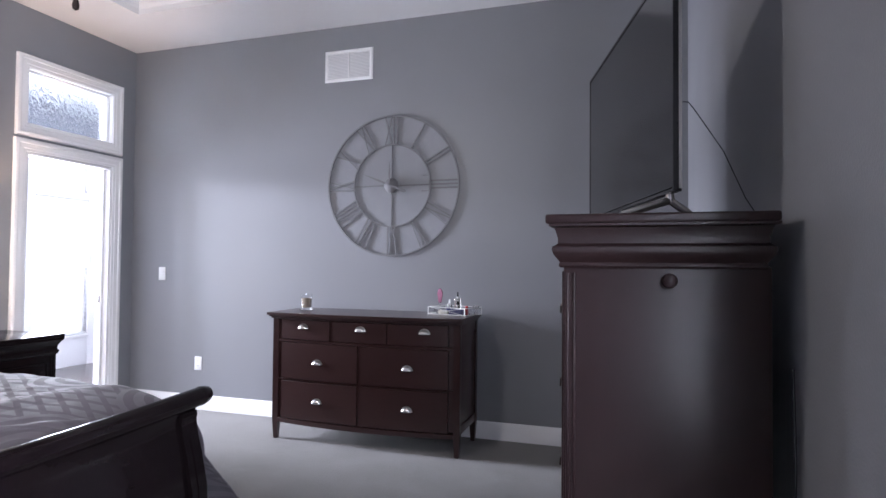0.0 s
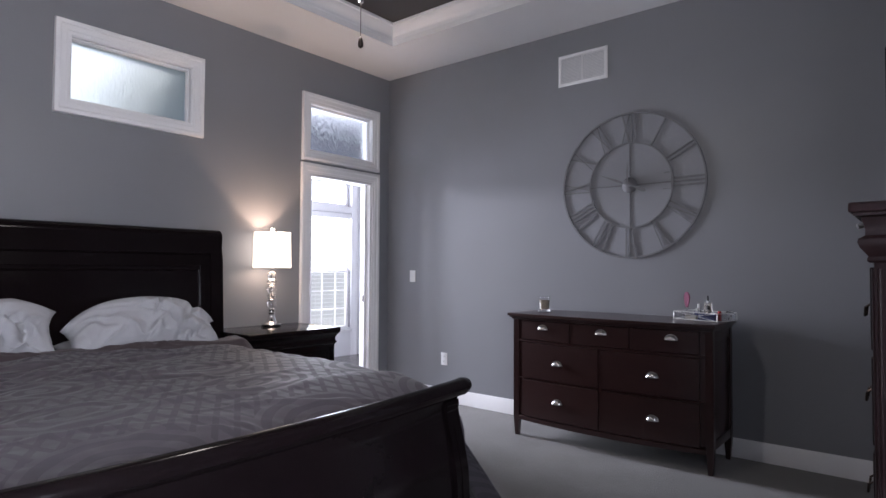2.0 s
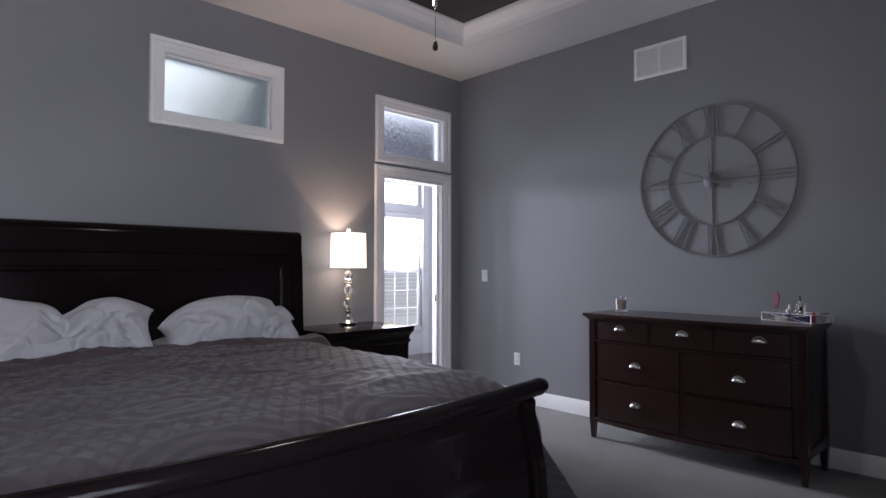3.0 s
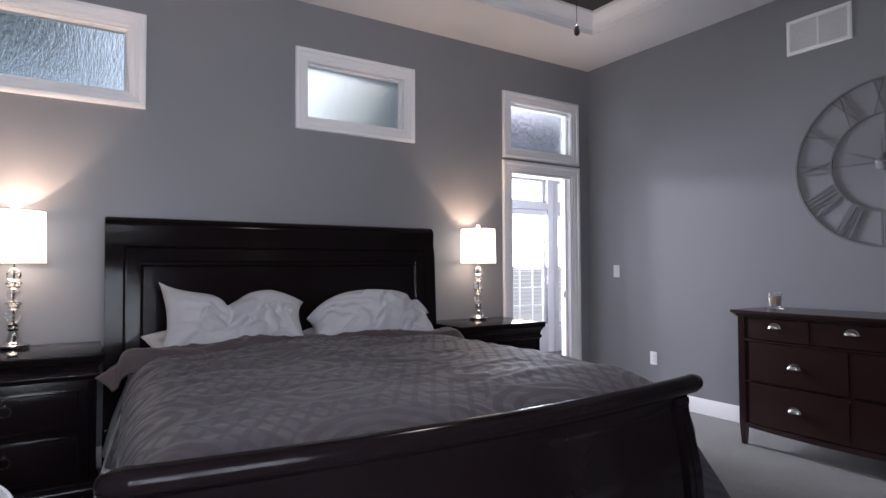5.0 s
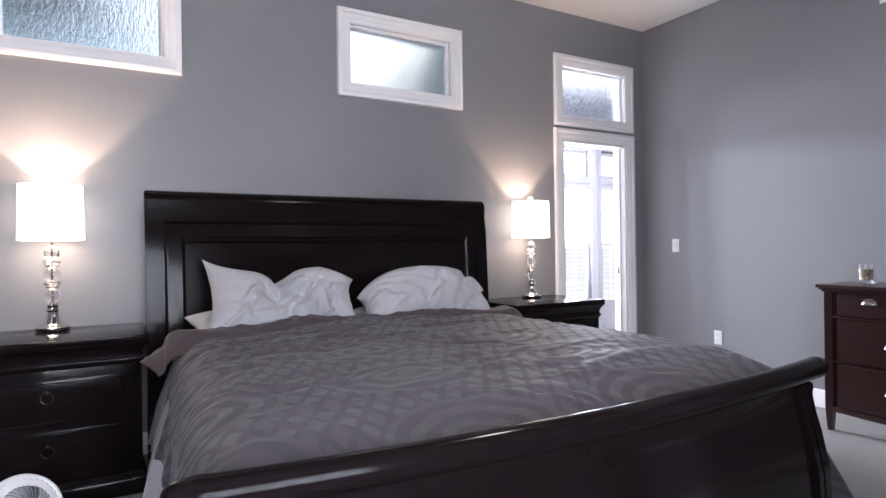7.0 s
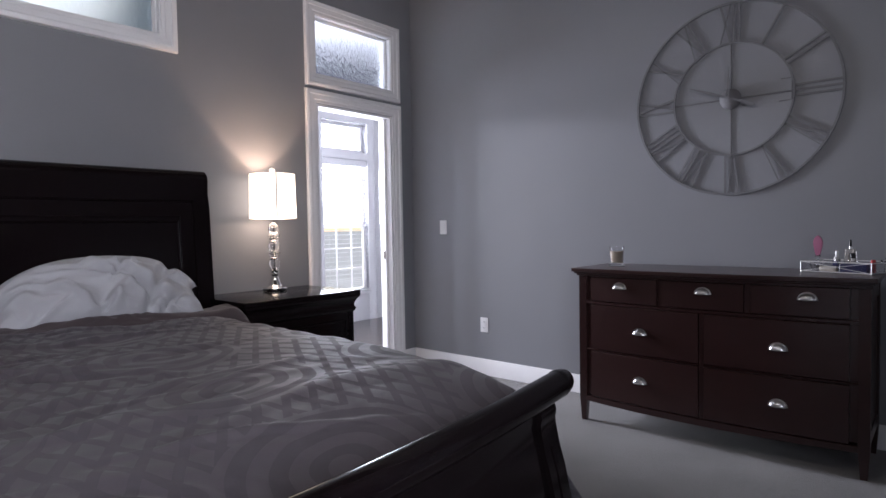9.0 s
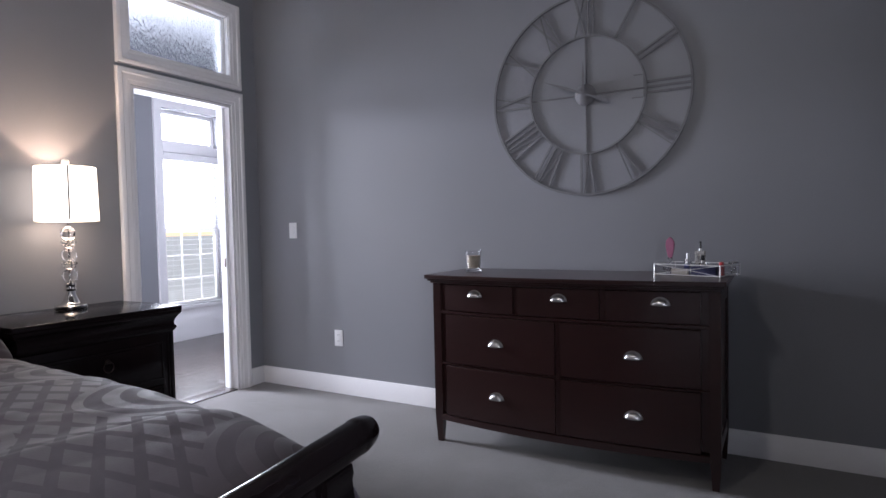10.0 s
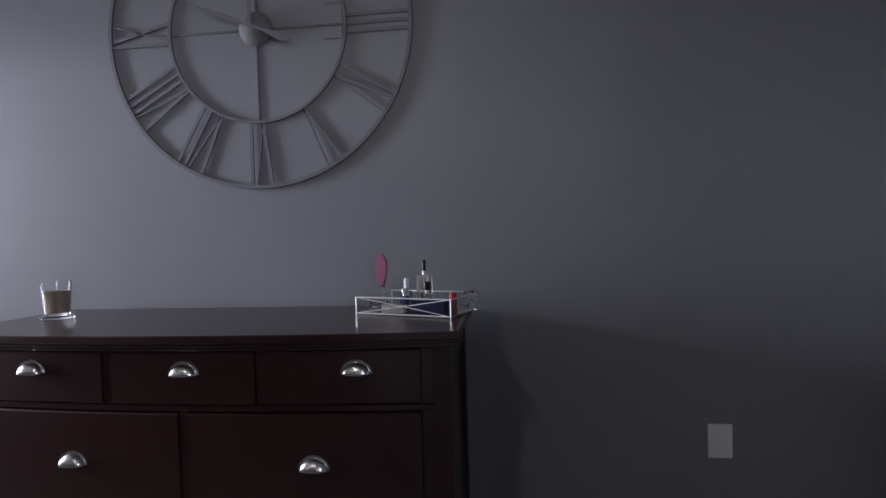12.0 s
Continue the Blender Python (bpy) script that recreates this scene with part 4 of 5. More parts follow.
def bowed_board(x0, x1, yback, off, z0, z1, n=16, bm=None, bow_amount=0.045, zlow=None):
    """A board from x0 to x1 whose front follows the bow."""
    own = bmesh.new()
    rows = []
    for k in range(n + 1):
        x = x0 + (x1 - x0) * k / n
        f = DF + off + dbow(x, bow_amount)
        za = z0 if zlow is None else zlow(x)
        rows.append([own.verts.new(p) for p in ((x, yback, za), (x, f + 0.003, za), (x, f, za + 0.003), (x, f, z1 - 0.003), (x, f + 0.003, z1), (x, yback, z1))])
    for a, b in zip(rows, rows[1:]):
        for k in range(6):
            own.faces.new((a[k], a[(k + 1) % 6], b[(k + 1) % 6], b[k]))
    own.faces.new(rows[0]), own.faces.new(rows[-1])
    if bm is None:
        return own
    merge(bm, own)
    return bm


bm = bowed_board(-HWD - 0.026, HWD + 0.026, 0.012, -0.055, DTOP - 0.022, DTOP, 28)
part("top", bm, "mahogany", dresser, "thin overhanging polished top")
bm = bowed_board(-HWD - 0.016, HWD + 0.016, 0.0, -0.038, DTOP - 0.034, DTOP - 0.022, 28)
bowed_board(-HWD - 0.006, HWD + 0.006, 0.0, -0.020, DTOP - 0.048, DTOP - 0.034, 28, bm)
part("top_moulding", bm, "mahogany", dresser)
part("carcass", bowed_board(-HWD + 0.03, HWD - 0.03, 0.0, 0.022, 0.17, DTOP - 0.048, 24), "mahogany", dresser)
for s in (-1, 1):
    for yb, nm in ((DF + 0.0, "front"), (-0.045, "back")):
        own = bmesh.new()
        sx = s * (HWD - 0.024)
        q = []
        for z, k in ((0, 0.62), (0.13, 0.95), (0.16, 1.0), (DTOP - 0.048, 1.0)):
            w = 0.024 * k
            ox = s * (0.024 - w) if z < 0.15 else 0
            q.append([own.verts.new((sx + ox * 0 + dx * w, yb + 0.0225 + dy * 0.0225 * k, z)) for dx, dy in ((-1, -1), (1, -1), (1, 1), (-1, 1))])
        for a, b in zip(q, q[1:]):
            for k in range(4):
                own.faces.new((a[k], a[(k + 1) % 4], b[(k + 1) % 4], b[k]))
        own.faces.new(q[0]), own.faces.new(q[-1])
        part("leg", own, "mahogany", dresser)
    part("side_panel", box((s * (HWD - 0.020) - 0.008, DF + 0.045, 0.20), (s * (HWD - 0.020) + 0.008, -0.045, DTOP - 0.048), 0.001), "mahogany", dresser)
    part("side_rail", box((s * (HWD - 0.014) - 0.010, DF + 0.045, 0.155), (s * (HWD - 0.014) + 0.010, -0.045, 0.215), 0.003), "mahogany", dresser)
    part("side_rail", box((s * (HWD - 0.014) - 0.010, DF + 0.045, DTOP - 0.12), (s * (HWD - 0.014) + 0.010, -0.045, DTOP - 0.048), 0.003), "mahogany", dresser)
part("apron", bowed_board(-HWD + 0.045, HWD - 0.045, -0.4, 0.004, 0.12, 0.160, 24, zlow=lambda x: 0.130 - 0.010 * (1 - (x / HWD) ** 2)), "mahogany", dresser, "curved bottom apron")
part("rail", bowed_board(-HWD + 0.045, HWD - 0.045, -0.4, 0.006, 0.742, 0.760, 24), "mahogany", dresser)
part("rail", bowed_board(-HWD + 0.045, HWD - 0.045, -0.4, 0.006, 0.452, 0.462, 24), "mahogany", dresser)
for x in (-0.2275, 0.2275):
    part("divider", bowed_board(x - 0.013, x + 0.013, -0.4, 0.008, 0.760, DTOP - 0.048, 2), "mahogany", dresser)
part("divider", bowed_board(-0.012, 0.012, -0.4, 0.007, 0.16, 0.742, 2), "mahogany", dresser)


def cup_pull(parent, x, y, z):
    w, d, h = 0.039, 0.025, 0.034
    own = bmesh.new()
    rows = []
    for i in range(13):
        a = math.pi * i / 12
        row = []
        for j in range(9):
            b = math.pi / 2 * j / 8
            row.append(own.verts.new((-w * math.cos(a), -d * math.cos(b) * math.sin(a) ** 0.6, h * math.sin(a) * math.sin(b) - 0.004)))
        rows.append(row)
    for a, b in zip(rows, rows[1:]):
        for j in range(8):
            own.faces.new((a[j], a[j + 1], b[j + 1], b[j]))
    bmesh.ops.remove_doubles(own, verts=own.verts, dist=0.0004)
    hnd = part("handle", own, "nickel", parent, "brushed nickel cup pull")
    hnd.location = (x, y - 0.0015, z - 0.012)
    so = hnd.modifiers.new("thick", "SOLIDIFY")
    so.thickness = 0.0022
    fl = []
    for i in range(17):
        a = math.pi * i / 16
        fl.append((-(w + 0.006) * math.cos(a), (h + 0.006) * math.sin(a) - 0.004))
    part("flange", prism(fl, lambda a, b, hh: (a, hh, b), -0.0020, 0.0005), "nickel", hnd)


rows_ = [((-0.665, -0.243), (-0.212, 0.212), (0.243, 0.665), 0.764, 0.912), ((-0.665, -0.015), (0.015, 0.665), 0.466, 0.738), ((-0.665, -0.015), (0.015, 0.665), 0.166, 0.448)]
for r in rows_:
    za, zb = r[-2:]
    for xa, xb in r[:-2]:
        dr = part("drawer", bowed_board(xa, xb, -0.38, 0.0, za, zb, 10), "mahogany", dresser)
        xc = (xa + xb) / 2
        if len(r) == 4:
            xc = -0.345 if xc < 0 else 0.370
        zc = {0.764: 0.863, 0.466: 0.602, 0.166: 0.315}[za]
        if len(r) == 5:
            xc = {-1: -0.470, 0: 0.010, 1: 0.495}[int(round(xc / 0.45))]
        cup_pull(dr, xc, DF + dbow(xc), zc)


# ---- things on the dresser ----
candle = empty("candle_jar", (-2.03, 4.40, DTOP + 0.001))
tagged(candle, "clear glass jar with a half-used beige candle on the dresser", "candle")
part("coaster", lathe([(0, 0), (0.050, 0), (0.052, 0.003), (0.052, 0.008), (0.050, 0.011), (0, 0.011)], 32), "crystal", candle, "round clear glass foot")
part("jar", lathe([(0, 0.012), (0.036, 0.012), (0.039, 0.018), (0.046, 0.125), (0.0435, 0.125), (0.0365, 0.021), (0, 0.021)], 32), "crystal", candle)
part("wax", lathe([(0, 0.0215), (0.0360, 0.0215), (0.0415, 0.095), (0.030, 0.092), (0, 0.090)], 28), "wax", candle)
part("wick", tube([(0, 0, 0.088), (0.001, 0, 0.103)], 0.001, 5), "black", candle)

tray = empty("tray", (-1.01, 4.44, DTOP + 0.001), -19)
tagged(tray, "mirrored glass tray with thin silver wire edges, holding perfumes", "tray")
TL, TD, TH = 0.335, 0.22, 0.055
part("base", box((0, 0, 0), (TL, TD, 0.006), 0.001), "chrome", tray, "mirror base")
for a, b in (((0, 0), (TL, 0)), ((TL, 0), (TL, TD)), ((TL, TD), (0, TD)), ((0, TD), (0, 0))):
    dx, dy = (0.0015, 0) if a[1] == b[1] else (0, 0.0015)
    part("side", box((min(a[0], b[0]) - dy / 1.2, min(a[1], b[1]) - dx / 1.2, 0.0065), (max(a[0], b[0]) + dy / 1.2, max(a[1], b[1]) + dx / 1.2, TH - 0.001)), "crystal", tray, "clear glass side")
    for z in (0.004, TH):
        part("edge_wire", tube([(*a, z), (*b, z)], 0.0024, 6), "silverwire", tray)
    part("edge_wire", tube([(*a, 0), (*a, TH)], 0.0024, 6), "silverwire", tray)
for (xa, za), (xb, zb) in (((TL * 0.52, 0.03), (TL, TH)), ((TL * 0.52, 0.03), (TL, 0.004)), ((TL * 0.52, 0.03), (0, TH)), ((TL * 0.52, 0.03), (0, 0.004))):
    part("edge_wire", tube([(xa, -0.002, za), (xb, -0.002, zb)], 0.0012, 5), "silverwire", tray)

tray_m = pose(-1.01, 4.44, DTOP + 0.0085, 0, 0, -19)


def on_tray(name, x, y, label, category, rz=0):
    o = empty(name)
    o.matrix_world = tray_m @ pose(x, y, 0, 0, 0, rz)
    tagged(o, label, category)
    return o


o = on_tray("hair_brush", 0.035, 0.10, "pink translucent brush standing upright in the tray", "brush")
part("handle", lathe([(0, 0), (0.010, 0.0), (0.008, 0.03), (0.006, 0.055), (0.014, 0.075), (0, 0.078)], 16), "crystal", o)
part("head", prism([(0.022 * math.sin(a) * (1 + 0.15 * math.cos(3 * a)), 0.128 - 0.055 * math.cos(a)) for a in np.linspace(0, 2 * math.pi, 25)[:-1]], lambda a, b, h: (a, h, b), -0.006, 0.006, bevel=0.002), "pink", o)


def bottle(name, x, y, w, d, h, glassm, capr, caph, capm, label, rz=0, neck=0.012):
    b = on_tray(name, x, y, label, "perfume bottle", rz)
    part("bottle", box((-w / 2, -d / 2, 0), (w / 2, d / 2, h), 0.004), glassm, b)
    part("neck", lathe([(0, h), (0.007, h), (0.007, h + neck), (0, h + neck)], 14), "nickel", b)
    part("cap", lathe([(0, h + neck), (capr, h + neck), (capr, h + neck + caph - 0.002), (capr - 0.002, h + neck + caph), (0, h + neck + caph)], 18), capm, b)


bottle("perfume_bottle", 0.135, 0.09, 0.030, 0.030, 0.060, "crystal", 0.008, 0.030, "plastic", "small clear perfume bottle with a white cap", 10)
bottle("perfume_bottle", 0.180, 0.13, 0.048, 0.026, 0.112, "perfume", 0.006, 0.036, "black", "tall clear perfume bottle with a black cap", 0)
bottle("perfume_bottle", 0.215, 0.08, 0.034, 0.024, 0.055, "crystal", 0.012, 0.026, "black", "small clear perfume bottle with a black cap", -8)
bottle("perfume_bottle", 0.150, 0.05, 0.026, 0.020, 0.050, "blue", 0.009, 0.012, "nickel", "small blue perfume bottle with a silver cap", 5)
b = on_tray("makeup_box", 0.245, 0.035, "dark blue card box lying in the tray", "box", 2)
part("box", box((-0.060, -0.018, 0), (0.060, 0.018, 0.040), 0.001), "blue", b)
b = on_tray("makeup_box", 0.130, 0.016, "cream labelled box lying in the tray", "box", 0)
part("box", box((-0.040, -0.010, 0), (0.040, 0.012, 0.026), 0.001), "cream", b)
b = on_tray("lipstick", 0.322, 0.045, "red lacquered lipstick tube standing in the tray", "lipstick")
part("tube", lathe([(0, 0), (0.011, 0), (0.011, 0.062), (0.009, 0.064), (0, 0.064)], 16), "red", b)
b = on_tray("glass_stopper_jar", 0.345, 0.130, "small clear glass jar with a faceted stopper in the tray", "jar")
part("jar", lathe([(0, 0), (0.016, 0), (0.010, 0.02), (0.008, 0.034), (0.022, 0.040), (0.026, 0.056), (0.018, 0.064), (0, 0.066)], 10), "crystal", b)
b = on_tray("glass_dish", 0.055, 0.05, "small clear glass dish in the tray", "dish")
part("dish", lathe([(0, 0), (0.020, 0), (0.032, 0.030), (0.030, 0.031), (0.018, 0.004), (0, 0.004)], 10), "crystal", b)


# ---- the wall clock ----
CC = (-1.427, 1.983)
clock = empty("wall_clock", (CC[0], N - 0.0075, CC[1]))
tagged(clock, "large openwork grey metal wall clock with roman numerals", "clock")
RO, RI = 0.583, 0.343


def flat_ring(r0, r1, y0, y1, n=96):
    own = bmesh.new()
    rows = []
    for k in range(n):
        a = 2 * math.pi * k / n
        rows.append([own.verts.new((r * math.sin(a), y, r * math.cos(a))) for r, y in ((r0, y0), (r1, y0), (r1, y1), (r0, y1))])
    for k in range(n):
        a, b = rows[k], rows[(k + 1) % n]
        for j in range(4):
            own.faces.new((a[j], a[(j + 1) % 4], b[(j + 1) % 4], b[j]))
    return own


part("outer_ring", flat_ring(RO - 0.013, RO, -0.006, 0.005), "clockmetal", clock)
part("inner_ring", flat_ring(RI - 0.011, RI, -0.005, 0.005), "clockmetal", clock)


def stroke(bm, s0, r0, s1, r1, w):
    d = Vector((s1 - s0, r1 - r0)).normalized()
    nrm = Vector((-d.y, d.x)) * w / 2
    pts = [(s0 + nrm.x, r0 + nrm.y), (s0 - nrm.x, r0 - nrm.y), (s1 - nrm.x, r1 - nrm.y), (s1 + nrm.x, r1 + nrm.y)]
    prism(pts, lambda a, b, h: (a, h, b), -0.003, 0.003, bm)


NUM = ["XII", "I", "II", "III", "IV", "V", "VI", "VII", "VIII", "IX", "X", "XI"]
for k, text in enumerate(NUM):
    widths = {"I": 0.030, "V": 0.062, "X": 0.062}
    total = sum(widths[c] for c in text)
    s = -total / 2
    bm = bmesh.new()
    for c in text:
        m = s + widths[c] / 2
        lo, hi = RI - 0.004, RO - 0.010
        if c == "I":
            stroke(bm, m, lo, m, hi, 0.012)
        elif c == "V":
            stroke(bm, m, lo, m - 0.030, hi, 0.013)
            stroke(bm, m, lo, m + 0.030, hi, 0.006)
        else:
            stroke(bm, m - 0.030, hi, m + 0.030, lo, 0.013)
            stroke(bm, m + 0.030, hi, m - 0.030, lo, 0.006)
        s += widths[c]
    nmr = part("numeral", bm, "clockmetal", clock, "roman numeral " + text)
    nmr.rotation_euler = (0, radians(30 * k), 0)
for k in range(4):
    sp = part("spoke", box((-0.004, 0.001, 0.05), (0.004, 0.007, RI - 0.004), 0.001), "clockmetal", clock)
    sp.rotation_euler = (0, radians(90 * k), 0)
hub = lathe([(0, 0), (0.060, 0), (0.062, 0.006), (0.050, 0.022), (0.032, 0.034), (0.014, 0.040), (0, 0.041)], 40)
h_ = part("hub", hub, "clockmetal", clock, "domed round hub")
h_.rotation_euler = (radians(90), 0, 0)
for ang, ln, w in ((0, 0.19, 0.016), (292, 0.26, 0.018)):
    pts = [(-w * 0.25, 0.0), (-w * 0.5, ln * 0.45), (-w * 0.2, ln * 0.8), (0, ln), (w * 0.2, ln * 0.8), (w * 0.5, ln * 0.45), (w * 0.25, 0.0)]
    if ang:
        pts = [(-w * 0.8, -0.14), (0, -0.158), (w * 0.8, -0.14), (w * 0.8, -0.11), (w * 0.25, -0.05), (w * 0.5, ln * 0.45), (0, ln), (-w * 0.5, ln * 0.45), (-w * 0.25, -0.05), (-w * 0.8, -0.11)]
    hd = part("clock_hand", prism(pts, lambda a, b, h: (a, h, b), -0.0465 if ang else -0.0505, -0.0440 if ang else -0.0480), "clockmetal", clock, "tapered metal clock hand")
    hd.rotation_euler = (0, radians(ang), 0)
part("bracket", tube([(0.27, 0.004, 0.075), (0.325, 0.004, 0.075), (0.325, 0.004, -0.05), (0.26, 0.004, -0.05)], 0.003, 5), "clockmetal", clock, "thin wire bracket")
for ang in (0, 120, 240):
    a = radians(ang)
    part("stand_off", tube([(0.58 * math.sin(a), 0.0, 0.58 * math.cos(a)), (0.58 * math.sin(a), 0.007, 0.58 * math.cos(a))], 0.004, 6), "clockmetal", clock)


# ---- wall fittings ----
vent = empty("air_vent", (-1.835, N, 3.022))
tagged(vent, "white metal return-air grille high on the grey wall", "air vent")
part("frame", ring(-0.195, 0.195, -0.105, 0.105, [(0, 0), (0, 0.006), (0.006, 0.010), (0.024, 0.008), (0.030, 0.0)], lambda a, b, h: (a, -h, b)), "white", vent)
part("mullion", box((-0.006, -0.008, -0.104), (0.006, -0.001, 0.104), 0.001), "white", vent)
part("backing", box((-0.194, -0.0015, -0.104), (0.194, -0.0005, 0.104)), "ventback", vent)
me = finish(box((-0.194, -0.0085, -0.0008), (0.194, -0.0025, 0.0028)), "slat", "white")
for k in range(17):
    s = new("slat", me)
    s.location = (0, 0, -0.098 + 0.0122 * k)
    s.parent = vent


def plate(name, x, z, w, h, label, kind_):
    o = empty(name, (x, N, z))
    tagged(o, label, kind_)
    part("plate", box((-w / 2, -0.006, -h / 2), (w / 2, 0.0, h / 2), 0.003), "plastic", o)
    if kind_ == "light switch":
        part("rocker", box((-0.016, -0.010, -0.033), (0.016, -0.005, 0.033), 0.002), "plastic", o)
    elif name == "wall_outlet":
        for s in (-1, 1):
            so = part("socket", box((-0.017, -0.0085, s * 0.024 - 0.014), (0.017, -0.005, s * 0.024 + 0.014), 0.004), "plastic", o)
            for t in (-0.006, 0.006):
                part("slot", box((t - 0.001, -0.0090, s * 0.024 - 0.004), (t + 0.001, -0.0083, s * 0.024 + 0.006)), "black", so)
    for s in (-1, 1):
        part("screw", lathe([(0, 0), (0.003, 0), (0.0025, 0.001), (0, 0.0012)], 8, (0, 0, 0)), "plastic", o).matrix_local = pose(0, -0.006, s * (h / 2 - 0.012), 90)


plate("light_switch", -3.755, 1.232, 0.076, 0.122, "white rocker light switch on the grey wall", "light switch")
plate("wall_outlet", -3.325, 0.418, 0.076, 0.122, "white power outlet on the grey wall beside the dresser", "outlet")
plate("blank_plate", 0.180, 0.481, 0.080, 0.118, "white blank cover plate low on the grey wall", "wall plate")


# ---- the tall chest ----
CX0, CX1, CY0, CY1, CTOP = 0.29, 0.772, 1.795, 2.86, 1.468
chest = empty("tall_chest", (CX0, CY0, 0))
tagged(chest, "tall mahogany-brown chest of drawers with heavy moulded cornice, under the television", "chest of drawers")
cw, cd = CX1 - CX0, CY1 - CY0
part("top", box((-0.044, -0.040, CTOP - 0.024), (cw + 0.014, cd + 0.040, CTOP), 0.007, seg=3), "chestwood", chest)
part("cornice", ring(0, cw - 0.02, 0, cd, [(d, CTOP + z) for d, z in ((-0.03, -0.024), (0.034, -0.024), (0.034, -0.030), (0.022, -0.034), (0.018, -0.045), (0.014, -0.060), (0.014, -0.074), (0.020, -0.079), (0.026, -0.082), (0.028, -0.090), (0.024, -0.102), (0.015, -0.114), (0.009, -0.122), (0.011, -0.126), (0.012, -0.131), (0.008, -0.136), (-0.03, -0.136))], lambda a, b, h: (a, b, h)), "chestwood", chest, "heavy ogee cornice")
part("body", box((0.0, 0.0, 0.10), (cw, cd, CTOP - 0.13), 0.003), "chestwood", chest)
part("plinth", ring(0, cw, 0, cd, [(-0.02, 0.0), (0.022, 0.0), (0.022, 0.08), (0.012, 0.10), (0.004, 0.12), (-0.02, 0.12)], lambda a, b, h: (a, b, h)), "chestwood", chest)
for k in (0.010, 0.026):
    part("pilaster", tube([(k, -0.001, 0.13), (k, -0.001, CTOP - 0.15)], 0.0045, 8), "chestwood", chest)
    part("pilaster", tube([(-0.001, k, 0.13), (-0.001, k, CTOP - 0.15)], 0.0045, 8), "chestwood", chest)
kn = part("knob", lathe([(0, 0), (0.010, 0), (0.008, 0.008), (0.010, 0.011), (0.017, 0.015), (0.0185, 0.021), (0.015, 0.028), (0.007, 0.032), (0, 0.033)], 24), "chestwood", chest, "round turned knob")
kn.matrix_local = pose(0.256, 0, 1.302, 90)
zs = [0.14, 0.40, 0.66, 0.90, 1.12, 1.33]
for k in range(5):
    dr = part("drawer", box((-0.012, 0.06, zs[k] + 0.008), (0.005, cd - 0.06, zs[k + 1] - 0.008), 0.004), "chestwood", chest)
    for y in (0.24, cd - 0.24):
        zc = (zs[k] + zs[k + 1]) / 2
        pl_ = part("handle", box((-0.0165, y - 0.045, zc - 0.018), (-0.0125, y + 0.045, zc + 0.018), 0.0015), "bronze", dr, "bronze bail pull")
        part("bail", tube([(-0.016, y - 0.034, zc + 0.006), (-0.030, y - 0.033, zc - 0.004), (-0.032, y - 0.026, zc - 0.026), (-0.032, y + 0.026, zc - 0.026), (-0.030, y + 0.033, zc - 0.004), (-0.016, y + 0.034, zc + 0.006)], 0.003, 6), "bronze", pl_)

# ---- the television ----
TVA, TVB = Vector((0.570, 1.935)), Vector((0.277, 3.00))
tv_len = (TVB - TVA).length
tv_ang = math.degrees(math.atan2((TVB - TVA).y, (TVB - TVA).x))
tv = empty("television", (TVA.x, TVA.y, CTOP), tv_ang)
tagged(tv, "black flat-screen television on silver splayed feet on the tall chest", "television")
z0, z1 = 0.070, 0.715
part("bezel", ring(0.012, tv_len - 0.012, z0 + 0.014, z1 - 0.012, [(0, -0.004), (0.003, 0.006), (0.012, 0.006), (0.0125, -0.012), (0, -0.012)], lambda a, b, h: (a, h, b)), "black", tv)
part("screen", box((0.0125, 0.000, z0 + 0.0145), (tv_len - 0.0125, 0.004, z1 - 0.0125)), "screen", tv, "dark glossy screen")
part("back_panel", box((0.002, -0.018, z0 + 0.002), (tv_len - 0.002, -0.008, z1 - 0.002), 0.003), "black", tv)
part("back_housing", box((0.24, -0.048, z0 + 0.01), (tv_len - 0.24, -0.0185, z0 + 0.38), 0.012), "black", tv)
part("edge_strip", box((-0.0015, -0.017, z0 + 0.01), (0.0015, -0.009, z1 - 0.01)), "nickel", tv, "bright metal side edge")
for x in (0.08, tv_len - 0.08):
    own = tube([(x, -0.012, z0 + 0.004), (x, -0.012, 0.052)], 0.012, 8)
    ft = part("foot", own, "nickel", tv, "silver splayed foot")
    part("toe", tube([(x, -0.012, 0.056), (x - 0.01, 0.06, 0.034), (x - 0.02, 0.125, 0.012)], 0.011, 8), "nickel", ft)
    part("toe", tube([(x, -0.012, 0.056), (x + 0.002, -0.04, 0.036), (x + 0.003, -0.075, 0.012)], 0.011, 8), "nickel", ft)
cab = empty("power_cable", (0, 0, 0))
tagged(cab, "black cable hanging from the television to the back of the chest", "cable")
pts = [Vector(p) for p in ((0.590, 1.98, 1.792), (0.606, 1.98, 1.790), (0.62, 1.99, 1.775), (0.70, 2.03, 1.66), (0.76, 2.06, 1.53), (0.797, 2.08, 1.475), (0.806, 2.08, 1.2), (0.806, 2.08, 0.30))]
part("cord", tube(pts, 0.0014, 7), "black", cab)
cab2 = empty("power_cable", (0, 0, 0))
tagged(cab2, "black cable hanging down the wall beside the chest", "cable")
part("cord", tube([(0.815, 1.80, 1.10), (0.812, 1.77, 0.9), (0.80, 1.73, 0.70), (0.803, 1.70, 0.45), (0.80, 1.69, 0.20), (0.79, 1.69, 0.02)], 0.003, 7), "black", cab2)


# ---- the round floor fan ----
fan = empty("floor_fan", (-2.87, -0.28, 0))
tagged(fan, "white round air-circulator fan with a spiral grille on the carpet", "fan")


